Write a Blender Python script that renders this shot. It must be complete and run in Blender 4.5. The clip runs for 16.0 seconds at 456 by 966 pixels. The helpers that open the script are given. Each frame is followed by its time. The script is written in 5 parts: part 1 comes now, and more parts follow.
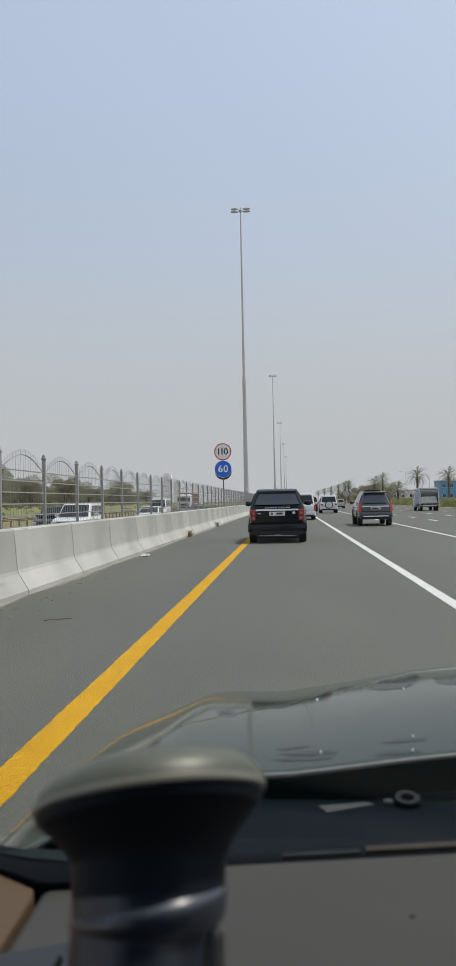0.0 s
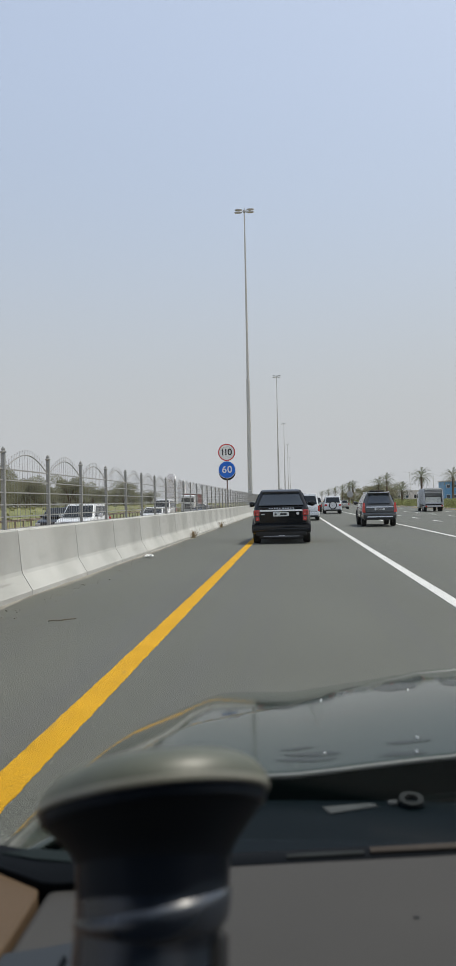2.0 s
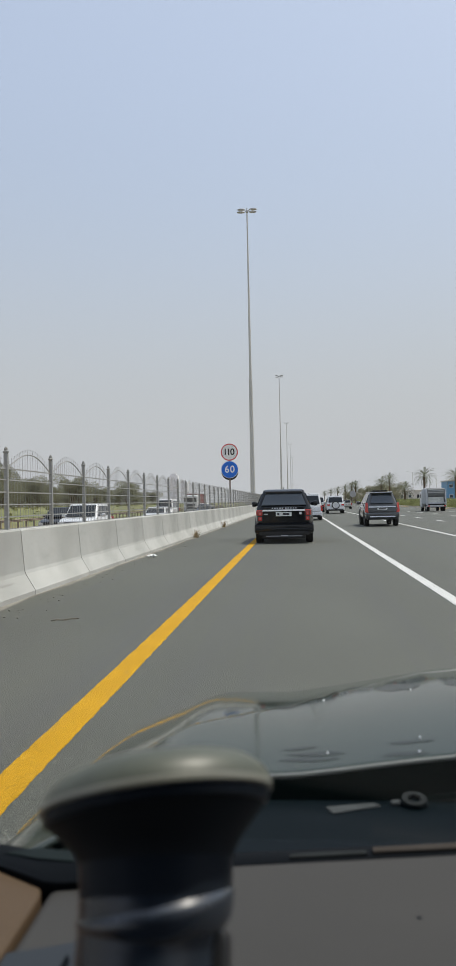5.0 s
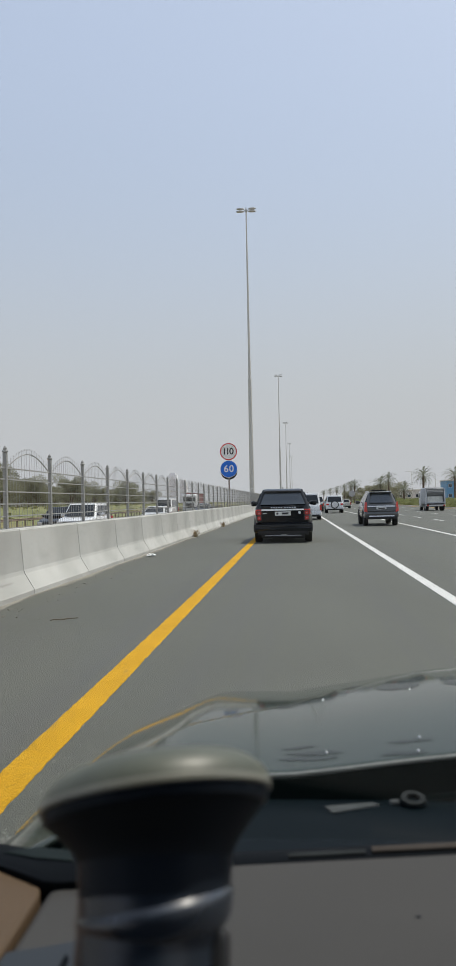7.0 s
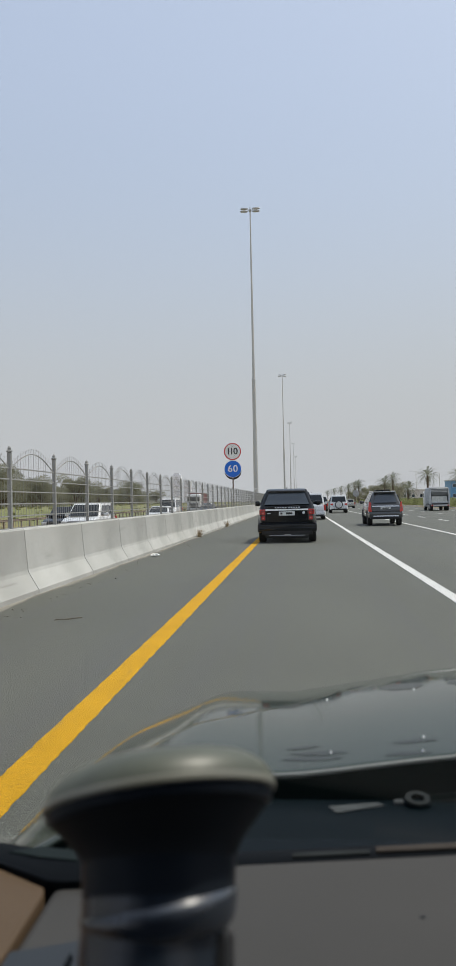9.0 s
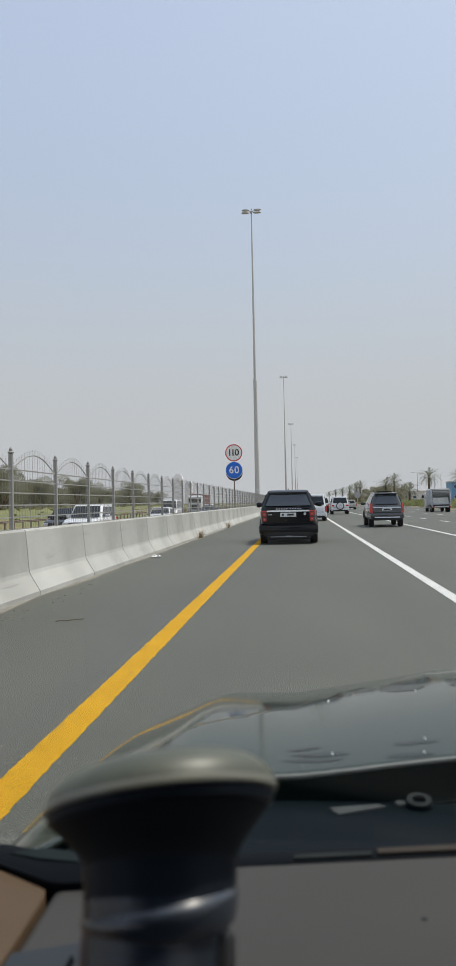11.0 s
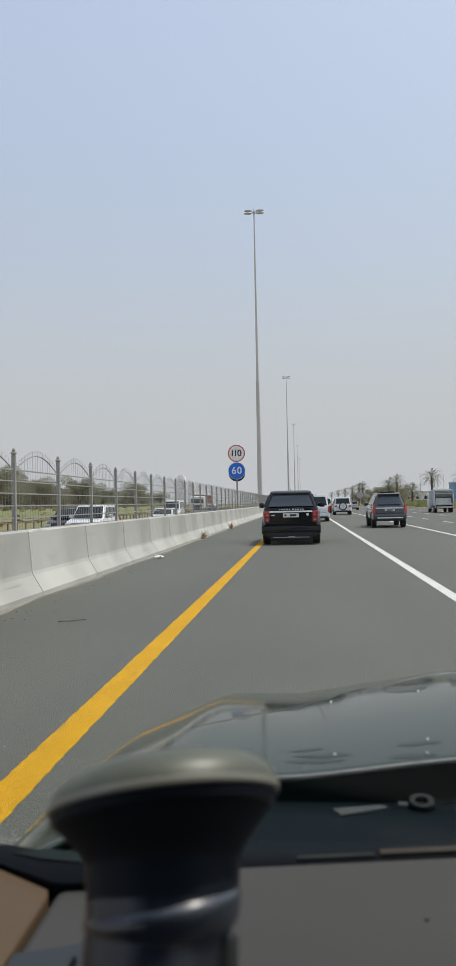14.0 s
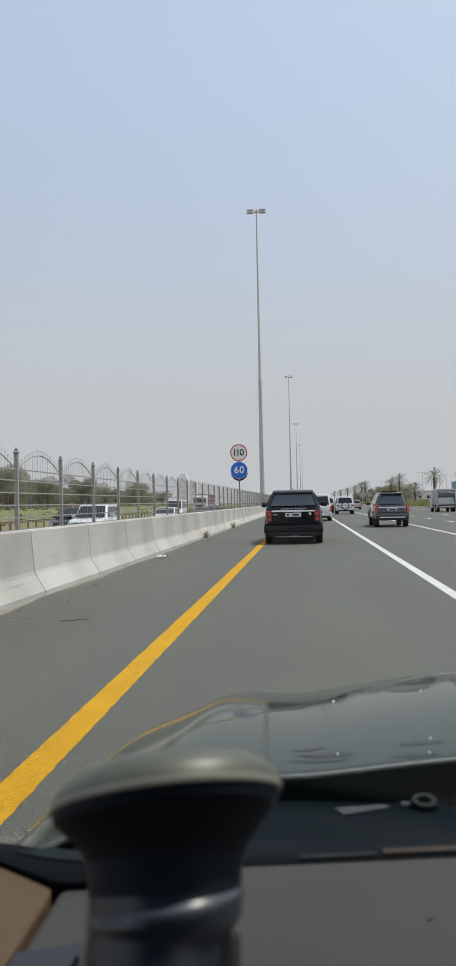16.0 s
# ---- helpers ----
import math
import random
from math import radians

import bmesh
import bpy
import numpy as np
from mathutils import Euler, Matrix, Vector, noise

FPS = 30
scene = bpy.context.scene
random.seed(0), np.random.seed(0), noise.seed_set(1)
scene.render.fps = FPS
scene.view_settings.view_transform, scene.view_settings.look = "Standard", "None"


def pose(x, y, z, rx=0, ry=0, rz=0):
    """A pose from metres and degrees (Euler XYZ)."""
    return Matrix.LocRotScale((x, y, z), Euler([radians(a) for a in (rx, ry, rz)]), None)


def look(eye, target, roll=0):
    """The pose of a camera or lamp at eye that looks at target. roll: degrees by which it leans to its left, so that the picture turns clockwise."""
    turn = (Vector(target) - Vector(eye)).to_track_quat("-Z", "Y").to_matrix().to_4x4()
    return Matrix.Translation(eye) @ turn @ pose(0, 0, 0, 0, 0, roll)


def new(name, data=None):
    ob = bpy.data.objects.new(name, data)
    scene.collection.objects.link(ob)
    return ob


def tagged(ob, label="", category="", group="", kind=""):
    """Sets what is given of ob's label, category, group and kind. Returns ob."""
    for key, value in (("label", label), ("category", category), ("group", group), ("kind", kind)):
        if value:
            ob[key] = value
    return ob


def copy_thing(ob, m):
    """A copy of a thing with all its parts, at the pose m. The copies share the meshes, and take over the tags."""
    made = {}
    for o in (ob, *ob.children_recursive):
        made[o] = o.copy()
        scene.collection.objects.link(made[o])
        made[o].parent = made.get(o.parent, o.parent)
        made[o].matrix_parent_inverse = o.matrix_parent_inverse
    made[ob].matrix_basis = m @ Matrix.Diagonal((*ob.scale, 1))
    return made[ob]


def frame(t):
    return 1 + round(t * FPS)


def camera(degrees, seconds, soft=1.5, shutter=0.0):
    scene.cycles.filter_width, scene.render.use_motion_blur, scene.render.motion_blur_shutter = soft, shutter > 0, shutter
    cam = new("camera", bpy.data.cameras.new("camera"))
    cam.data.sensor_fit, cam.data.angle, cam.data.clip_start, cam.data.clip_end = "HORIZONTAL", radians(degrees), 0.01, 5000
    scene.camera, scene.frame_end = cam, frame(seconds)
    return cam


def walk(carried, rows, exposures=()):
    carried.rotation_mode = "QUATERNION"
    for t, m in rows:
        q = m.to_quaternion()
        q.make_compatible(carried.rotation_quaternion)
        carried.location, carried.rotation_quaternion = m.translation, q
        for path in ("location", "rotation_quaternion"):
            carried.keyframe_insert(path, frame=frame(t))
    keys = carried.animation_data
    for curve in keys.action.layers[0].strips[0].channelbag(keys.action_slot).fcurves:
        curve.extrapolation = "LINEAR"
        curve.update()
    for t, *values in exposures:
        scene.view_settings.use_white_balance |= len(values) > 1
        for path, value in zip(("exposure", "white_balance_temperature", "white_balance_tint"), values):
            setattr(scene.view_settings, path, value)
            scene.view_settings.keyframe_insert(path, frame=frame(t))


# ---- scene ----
LENS = 32.0
cam = camera(LENS, 16.0, soft=1.15)
EYE = (0.0, 0.0, 1.45)
YAW, PITCH, ROLL = 5.07, 1.345, -1.2


def view(yaw, pitch, roll=ROLL):
    """The carried view: seconds of a steady drive, swaying by small angles."""
    y, p = radians(yaw), radians(pitch)
    target = (EYE[0] - math.sin(y), EYE[1] + math.cos(y), EYE[2] + math.tan(p))
    return look(EYE, target, roll)


# seconds, sway in yaw and pitch (degrees) from the mean view
SWAY = [
    (0.0, -0.70, 0.00), (0.5, -0.50, 0.00), (1.0, -0.45, -0.08), (1.5, -0.43, 0.16), (2.0, -0.42, 0.05),
    (2.5, -0.33, 0.16), (3.0, -0.30, 0.12), (5.5, -0.22, -0.02), (6.0, -0.27, -0.20), (6.5, -0.42, 0.00),
    (7.0, -0.29, 0.00), (7.5, -0.36, 0.14), (8.0, -0.22, 0.16), (8.5, -0.04, -0.02), (9.0, 0.00, 0.00),
    (11.5, 0.10, 0.12), (12.0, 0.10, 0.14), (12.5, 0.10, 0.08), (13.0, 0.05, -0.12), (13.5, 0.05, 0.10),
    (14.0, 0.28, 0.14), (14.5, 0.17, 0.04), (15.0, 0.42, 0.34), (15.5, 0.36, 0.12), (16.0, 0.45, 0.10),
]
# the phone keeps to far focus, so what stands close is a little soft
cam.data.dof.use_dof = True
cam.data.dof.focus_distance, cam.data.dof.aperture_fstop = 25.0, 13.0
walk(cam, [(t, view(YAW + dy, PITCH + dp)) for t, dy, dp in SWAY], [(t, stops, 6660, 7.5) for t, stops in ((0.0, 0.12), (0.5, 0.09), (1.0, 0.05), (1.5, 0.13), (2.0, 0.19), (7.0, 0.18), (8.0, 0.16), (11.5, 0.18), (12.5, 0.21), (13.0, 0.26), (13.5, 0.22), (14.0, 0.20), (16.0, 0.20))])

# ---- light ----
SUN_ELEVATION, SUN_TURN = radians(64), radians(60)   # turn: clockwise from straight ahead
world = bpy.data.worlds.new("hazy_sky")
scene.world = world
world.use_nodes = True
wn = world.node_tree
sky = wn.nodes.new("ShaderNodeTexSky")
sky.sky_type = "NISHITA"
sky.sun_disc = False
sky.sun_elevation, sky.sun_rotation = SUN_ELEVATION, SUN_TURN
sky.air_density, sky.dust_density, sky.ozone_density, sky.altitude = 1.0, 3.0, 1.0, 0
# thick dust haze: the blue fades evenly towards the horizon
way = wn.nodes.new("ShaderNodeTexCoord")
split = wn.nodes.new("ShaderNodeSeparateXYZ")
fade = wn.nodes.new("ShaderNodeMapRange")
fade.interpolation_type = "SMOOTHSTEP"
fade.inputs["From Min"].default_value, fade.inputs["From Max"].default_value = 0.0, 0.42
fade.inputs["To Min"].default_value, fade.inputs["To Max"].default_value = 1.0, 0.60
haze = wn.nodes.new("ShaderNodeMix")
haze.data_type = "RGBA"
# the dust glows brighter and bluer high up, towards the sun
rise = wn.nodes.new("ShaderNodeMapRange")
rise.interpolation_type = "SMOOTHSTEP"
rise.inputs["From Min"].default_value, rise.inputs["From Max"].default_value = 0.10, 0.58
glow = wn.nodes.new("ShaderNodeMix")
glow.data_type = "RGBA"
glow.inputs["A"].default_value = (3.44, 3.46, 3.80, 1)
glow.inputs["B"].default_value = (4.00, 4.42, 5.75, 1)
wn.links.new(way.outputs["Generated"], split.inputs["Vector"])
wn.links.new(split.outputs["Z"], fade.inputs["Value"])
wn.links.new(split.outputs["Z"], rise.inputs["Value"])
wn.links.new(rise.outputs["Result"], glow.inputs["Factor"])
wn.links.new(glow.outputs["Result"], haze.inputs["B"])
wn.links.new(fade.outputs["Result"], haze.inputs["Factor"])
wn.links.new(sky.outputs["Color"], haze.inputs["A"])
wn.nodes["Background"].inputs["Strength"].default_value = 0.145
wn.links.new(haze.outputs["Result"], wn.nodes["Background"].inputs["Color"])
sun = new("sun", bpy.data.lights.new("sun", "SUN"))
sun.data.energy, sun.data.angle, sun.data.color = 2.4, radians(1.5), (1.0, 0.95, 0.87)
to_sun = Vector((math.sin(SUN_TURN) * math.cos(SUN_ELEVATION), math.cos(SUN_TURN) * math.cos(SUN_ELEVATION), math.sin(SUN_ELEVATION)))
sun.matrix_world = look(to_sun * 60, (0, 0, 0))


# ---- materials ----
def mat(name, col, rough=0.6, metal=0.0, var=0.12, scale=3.0, fine=0.08, fscale=60.0, bump=0.0, bscale=120.0, coat=0.0, spec=0.5, emit=0.0, stretch=None, tint=None):
    """A procedural surface: base colour with broad stains (var, scale) and grain (fine, fscale), and a fine relief (bump)."""
    m = bpy.data.materials.new(name)
    m.use_nodes = True
    nt = m.node_tree
    b = nt.nodes["Principled BSDF"]
    b.inputs["Roughness"].default_value = rough
    b.inputs["Metallic"].default_value = metal
    b.inputs["Specular IOR Level"].default_value = spec
    if coat:
        b.inputs["Coat Weight"].default_value = coat
        b.inputs["Coat Roughness"].default_value = 0.04
    co = nt.nodes.new("ShaderNodeTexCoord")
    src = co.outputs["Object"]
    if stretch:
        mp = nt.nodes.new("ShaderNodeMapping")
        mp.inputs["Scale"].default_value = stretch
        nt.links.new(src, mp.inputs["Vector"])
        src = mp.outputs["Vector"]

    def noisy(sc, detail):
        n = nt.nodes.new("ShaderNodeTexNoise")
        n.inputs["Scale"].default_value = sc
        n.inputs["Detail"].default_value = detail
        nt.links.new(src, n.inputs["Vector"])
        return n.outputs["Fac"]

    def ranged(fac, amount):
        r = nt.nodes.new("ShaderNodeMapRange")
        r.inputs["From Min"].default_value, r.inputs["From Max"].default_value = 0.3, 0.7
        r.inputs["To Min"].default_value, r.inputs["To Max"].default_value = 1 - amount, 1 + amount
        nt.links.new(fac, r.inputs["Value"])
        return r.outputs["Result"]

    last = None
    if var:
        last = ranged(noisy(scale, 4), var)
    if fine:
        f = ranged(noisy(fscale, 2), fine)
        if last is None:
            last = f
        else:
            mul = nt.nodes.new("ShaderNodeMath")
            mul.operation = "MULTIPLY"
            nt.links.new(last, mul.inputs[0])
            nt.links.new(f, mul.inputs[1])
            last = mul.outputs[0]
    base = nt.nodes.new("ShaderNodeRGB")
    base.outputs[0].default_value = (*col, 1)
    out = base.outputs[0]
    if tint:
        mix = nt.nodes.new("ShaderNodeMix")
        mix.data_type = "RGBA"
        mix.inputs["B"].default_value = (*tint, 1)
        nt.links.new(out, mix.inputs["A"])
        r = nt.nodes.new("ShaderNodeMapRange")
        r.inputs["From Min"].default_value, r.inputs["From Max"].default_value = 0.45, 0.62
        nt.links.new(noisy(scale * 0.37, 5), r.inputs["Value"])
        nt.links.new(r.outputs["Result"], mix.inputs["Factor"])
        out = mix.outputs["Result"]
    if last is not None:
        sc = nt.nodes.new("ShaderNodeVectorMath")
        sc.operation = "SCALE"
        nt.links.new(out, sc.inputs[0])
        nt.links.new(last, sc.inputs["Scale"])
        out = sc.outputs["Vector"]
    nt.links.new(out, b.inputs["Base Color"])
    if bump:
        bp = nt.nodes.new("ShaderNodeBump")
        bp.inputs["Strength"].default_value = bump
        bp.inputs["Distance"].default_value = 0.01
        nt.links.new(noisy(bscale, 3), bp.inputs["Height"])
        nt.links.new(bp.outputs["Normal"], b.inputs["Normal"])
    if emit:
        b.inputs["Emission Color"].default_value = (*col, 1)
        b.inputs["Emission Strength"].default_value = emit
    return m


M = {
    "asphalt": mat("asphalt", (0.103, 0.105, 0.088), 0.75, var=0.12, scale=0.3, fine=0.45, fscale=110, bump=0.8, bscale=120, stretch=(1, 0.5, 1), spec=0.36),
    "old_asphalt": mat("old_asphalt", (0.12, 0.118, 0.11), 0.9, var=0.10, scale=0.2, fine=0.2, fscale=40, spec=0.25),
    "sand": mat("sand", (0.36, 0.29, 0.21), 0.95, var=0.18, scale=0.12, fine=0.12, fscale=6, bump=0.3, bscale=10, spec=0.2),
    "grass": mat("grass", (0.19, 0.20, 0.088), 0.95, var=0.2, scale=0.15, fine=0.25, fscale=3, tint=(0.22, 0.19, 0.09), spec=0.2),
    "yellow_paint": mat("yellow_road_paint", (0.58, 0.31, 0.017), 0.85, var=0.10, scale=2.0, fine=0.24, fscale=70, bump=0.9, bscale=110, spec=0.15),
    "white_paint": mat("white_road_paint", (0.60, 0.595, 0.57), 0.8, var=0.08, scale=1.5, fine=0.15, fscale=60, bump=0.3, bscale=80, spec=0.3),
    "concrete": mat("barrier_concrete", (0.50, 0.492, 0.462), 0.9, var=0.09, scale=0.9, fine=0.035, fscale=14, bump=0.12, bscale=40, spec=0.2, tint=(0.42, 0.412, 0.383)),
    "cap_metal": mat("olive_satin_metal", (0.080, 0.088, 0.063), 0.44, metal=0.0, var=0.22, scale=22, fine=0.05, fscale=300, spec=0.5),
    "dust": mat("gutter_dust", (0.25, 0.23, 0.195), 0.95, var=0.3, scale=1.5, fine=0.3, fscale=30),
    "dry_grass": mat("dry_scrub", (0.29, 0.29, 0.13), 0.9, var=0.4, scale=0.3, fine=0.2, fscale=4, spec=0.2),
    "brown_steel": mat("weathered_rail_post", (0.20, 0.15, 0.11), 0.8, var=0.2),
    "white_trim": mat("pale_plastic", (0.55, 0.55, 0.53), 0.4, var=0.05),
    "deep_black": mat("soft_black_rubber", (0.015, 0.018, 0.022), 0.6, var=0.1, scale=10, fine=0.0, spec=0.08),
    "frit": mat("black_frit", (0.002, 0.003, 0.004), 0.5, var=0.1, scale=10, fine=0.0, spec=0.04),
    "cap_dark": mat("olive_dark_reflection", (0.030, 0.037, 0.030), 0.3, var=0.15, scale=20, fine=0.0, spec=0.4),
    "cap_rim": mat("olive_rim_highlight", (0.20, 0.20, 0.165), 0.34, metal=0.1, var=0.08, scale=14, fine=0.0),
    "edge_highlight": mat("pale_edge_highlight", (0.22, 0.225, 0.205), 0.3, metal=0.3, var=0.05, fine=0.0, coat=0.5),
    "straw": mat("dry_straw", (0.32, 0.23, 0.12), 0.9, var=0.2, scale=6),
    "seal": mat("beige_rubber_seal", (0.055, 0.047, 0.040), 0.8, var=0.1, spec=0.08),
    "ring_grey": mat("grey_plastic", (0.020, 0.023, 0.023), 0.7, var=0.1, scale=20, spec=0.08),
    "cowl_pale_grey": mat("pale_grey_plastic", (0.065, 0.070, 0.070), 0.7, var=0.1, scale=20, spec=0.1),
    "lining": mat("dark_cabin_lining", (0.04, 0.038, 0.036), 0.9, var=0.08, scale=4),
    "collar_black": mat("polished_black_plastic", (0.022, 0.031, 0.045), 0.24, var=0.1, scale=10, fine=0.0, spec=1.0),
    "water_mark": mat("dull_dark_green", (0.032, 0.039, 0.037), 0.22, var=0.15, scale=20, fine=0.1, fscale=150, spec=0.10),
    "dim_silver": mat("dull_silver_trim", (0.30, 0.30, 0.31), 0.45, metal=0.3, var=0.05, fine=0.0),
    "flange": mat("shade_and_trim_green", (0.005, 0.0105, 0.0095), 0.55, var=0.15, scale=6, fine=0.0, spec=0.12),
    "bracket": mat("blue_grey_bracket_plastic", (0.018, 0.019, 0.021), 0.5, var=0.08, scale=10, fine=0.0, spec=0.3),
    "joint": mat("joint_mortar", (0.20, 0.19, 0.17), 0.95, var=0.2),
    "galv": mat("galvanised_steel", (0.31, 0.305, 0.285), 0.6, metal=0.0, var=0.12, scale=2, fine=0.05),
    "mast": mat("mast_painted_steel", (0.56, 0.55, 0.51), 0.55, metal=0.2, var=0.10, scale=0.6, fine=0.04, fscale=10, stretch=(1, 1, 0.15)),
    "rust": mat("rusty_steel", (0.26, 0.20, 0.17), 0.8, metal=0.3, var=0.25, scale=3),
    "lamp_grey": mat("lamp_housing", (0.42, 0.42, 0.42), 0.5, metal=0.1),
    "lamp_glass": mat("lamp_glass", (0.55, 0.55, 0.52), 0.2, var=0.0, fine=0.0),
    "black_paint": mat("black_car_paint", (0.004, 0.0055, 0.008), 0.10, var=0.1, fine=0.0, spec=0.45),
    "black_plastic": mat("black_plastic", (0.008, 0.008, 0.009), 0.5, var=0.15, scale=12, bump=0.05),
    "grey_paint": mat("grey_car_paint", (0.075, 0.078, 0.078), 0.25, metal=0.35, var=0.05, fine=0.0, coat=0.7),
    "white_paint_car": mat("white_car_paint", (0.72, 0.72, 0.72), 0.3, var=0.04, fine=0.0, coat=0.6),
    "beige_paint": mat("beige_car_paint", (0.42, 0.39, 0.33), 0.3, metal=0.4, var=0.04, fine=0.0, coat=0.6),
    "olive_paint": mat("olive_grey_car_paint", (0.040, 0.051, 0.042), 0.085, metal=0.05, var=0.06, scale=1.2, fine=0.03, fscale=300, spec=0.15),
    "glass_dark": mat("tinted_car_glass", (0.020, 0.024, 0.027), 0.06, var=0.0, fine=0.0, spec=0.45),
    # blue-grey base colour stands in for sky mirrored in the rear window
    "glass_rear": mat("sky_painted_car_glass", (0.058, 0.070, 0.083), 0.05, var=0.0, fine=0.0, spec=0.8),
    "silver": mat("silver_trim", (0.72, 0.72, 0.73), 0.35, metal=0.55, var=0.05, fine=0.0),
    "red_lens": mat("red_lamp_lens", (0.58, 0.045, 0.035), 0.15, var=0.05, fine=0.0, coat=0.5),
    "droplet": mat("glint_white_droplet", (0.80, 0.81, 0.81), 0.05, var=0.0, fine=0.0, coat=0.6),
    "pink_lens": mat("pale_lamp_core", (0.55, 0.22, 0.20), 0.2, var=0.0, fine=0.0),
    "clear_lens": mat("clear_lamp_lens", (0.6, 0.6, 0.6), 0.1, var=0.05, fine=0.0, coat=0.5),
    "plate": mat("number_plate_white", (0.78, 0.78, 0.76), 0.4, var=0.03, fine=0.0),
    "ink": mat("black_lettering", (0.02, 0.02, 0.02), 0.5, var=0.0, fine=0.0),
    "tyre": mat("tyre_rubber", (0.018, 0.018, 0.018), 0.85, var=0.15, scale=8),
    "rim": mat("alloy_rim", (0.35, 0.35, 0.36), 0.3, metal=0.8, var=0.05, fine=0.0),
    "sign_white": mat("sign_white_sheeting", (0.86, 0.85, 0.82), 0.45, var=0.04, scale=4, fine=0.03),
    "sign_red": mat("sign_red_sheeting", (0.62, 0.05, 0.05), 0.45, var=0.04, fine=0.03),
    "sign_blue": mat("sign_blue_sheeting", (0.012, 0.16, 0.68), 0.45, var=0.04, fine=0.03),
    "dash_grey": mat("grey_soft_dashboard", (0.049, 0.0475, 0.0445), 0.8, var=0.05, scale=5, fine=0.06, fscale=500, bump=0.12, bscale=700, spec=0.3),
    "tan": mat("tan_leather", (0.082, 0.052, 0.027), 0.65, var=0.08, scale=10, fine=0.05, fscale=300, bump=0.15, bscale=400, spec=0.3),
    "gloss_black": mat("gloss_black_plastic", (0.020, 0.029, 0.042), 0.26, var=0.1, scale=10, fine=0.0, spec=0.5),
    "neck_black": mat("satin_black_plastic", (0.0138, 0.0184, 0.0253), 0.30, var=0.1, scale=10, fine=0.0, spec=0.05),
    "cowl": mat("cowl_black_plastic", (0.003, 0.0065, 0.0085), 0.5, var=0.1, scale=6, fine=0.05, fscale=200, spec=0.05),
    "bark": mat("tree_bark", (0.15, 0.115, 0.08), 0.95, var=0.3, scale=3, fine=0.2, fscale=15, bump=0.5, bscale=12),
    # leaf greens lightened here: distance haze is put into the base colour
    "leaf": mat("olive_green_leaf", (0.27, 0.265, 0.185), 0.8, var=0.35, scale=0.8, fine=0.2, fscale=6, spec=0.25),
    "palm_leaf": mat("palm_leaf", (0.20, 0.212, 0.160), 0.7, var=0.25, scale=1.5, fine=0.1, spec=0.3),
    "hedge_leaf": mat("hedge_leaf", (0.225, 0.245, 0.11), 0.8, var=0.4, scale=0.6, fine=0.2, fscale=5, spec=0.25),
    "render_white": mat("building_render", (0.58, 0.57, 0.54), 0.9, var=0.05, scale=0.2),
    "facade_blue": mat("blue_cladding", (0.10, 0.27, 0.45), 0.5, var=0.06, scale=0.3),
    "window_dark": mat("building_glass", (0.05, 0.07, 0.09), 0.1, var=0.05, fine=0.0),
    "hopper_pale": mat("dusty_hopper_steel", (0.50, 0.50, 0.44), 0.7, var=0.2, scale=3, fine=0.1),
    "hood_grey": mat("weathered_hood_paint", (0.20, 0.21, 0.21), 0.6, var=0.2, scale=3),
    "truck_grey": mat("refuse_body_paint", (0.46, 0.475, 0.49), 0.5, var=0.2, scale=2, fine=0.08),
    "dark_metal": mat("dark_metal", (0.05, 0.05, 0.05), 0.6, metal=0.4, var=0.2, scale=4),
    "red_truck": mat("red_trailer_paint", (0.22, 0.05, 0.045), 0.6, var=0.2, scale=1.5),
    "billboard": mat("billboard_sheet", (0.20, 0.30, 0.42), 0.5, var=0.3, scale=0.5),
    "kerb": mat("kerb_concrete", (0.42, 0.40, 0.36), 0.9, var=0.12, scale=1.5, fine=0.08),
    "shade_dark": mat("blue_black_shade", (0.010, 0.014, 0.017), 0.45, var=0.1, scale=12, fine=0.0),
    # near-white walls: the haze before the far towers is put into the colour
    "haze_tower": mat("haze_pale_wall", (0.80, 0.80, 0.82), 0.9, var=0.03, scale=0.02, fine=0.0),
}



def streaked(m, stretch, dark, lo, hi):
    """Scuffs and run-down stains with a shape of their own, over the base colour."""
    nt = m.node_tree
    b = nt.nodes["Principled BSDF"]
    was = b.inputs["Base Color"].links[0].from_socket
    co = nt.nodes.new("ShaderNodeNewGeometry")
    mp = nt.nodes.new("ShaderNodeMapping")
    mp.inputs["Scale"].default_value = stretch
    n = nt.nodes.new("ShaderNodeTexNoise")
    n.inputs["Scale"].default_value, n.inputs["Detail"].default_value, n.inputs["Roughness"].default_value = 1.0, 6, 0.65
    r = nt.nodes.new("ShaderNodeMapRange")
    r.inputs["From Min"].default_value, r.inputs["From Max"].default_value = lo, hi
    r.inputs["To Max"].default_value = 0.75
    mix = nt.nodes.new("ShaderNodeMix")
    mix.data_type = "RGBA"
    mix.inputs["B"].default_value = (*dark, 1)
    nt.links.new(co.outputs["Position"], mp.inputs["Vector"])
    nt.links.new(mp.outputs["Vector"], n.inputs["Vector"])
    nt.links.new(n.outputs["Fac"], r.inputs["Value"])
    nt.links.new(r.outputs["Result"], mix.inputs["Factor"])
    nt.links.new(was, mix.inputs["A"])
    nt.links.new(mix.outputs["Result"], b.inputs["Base Color"])


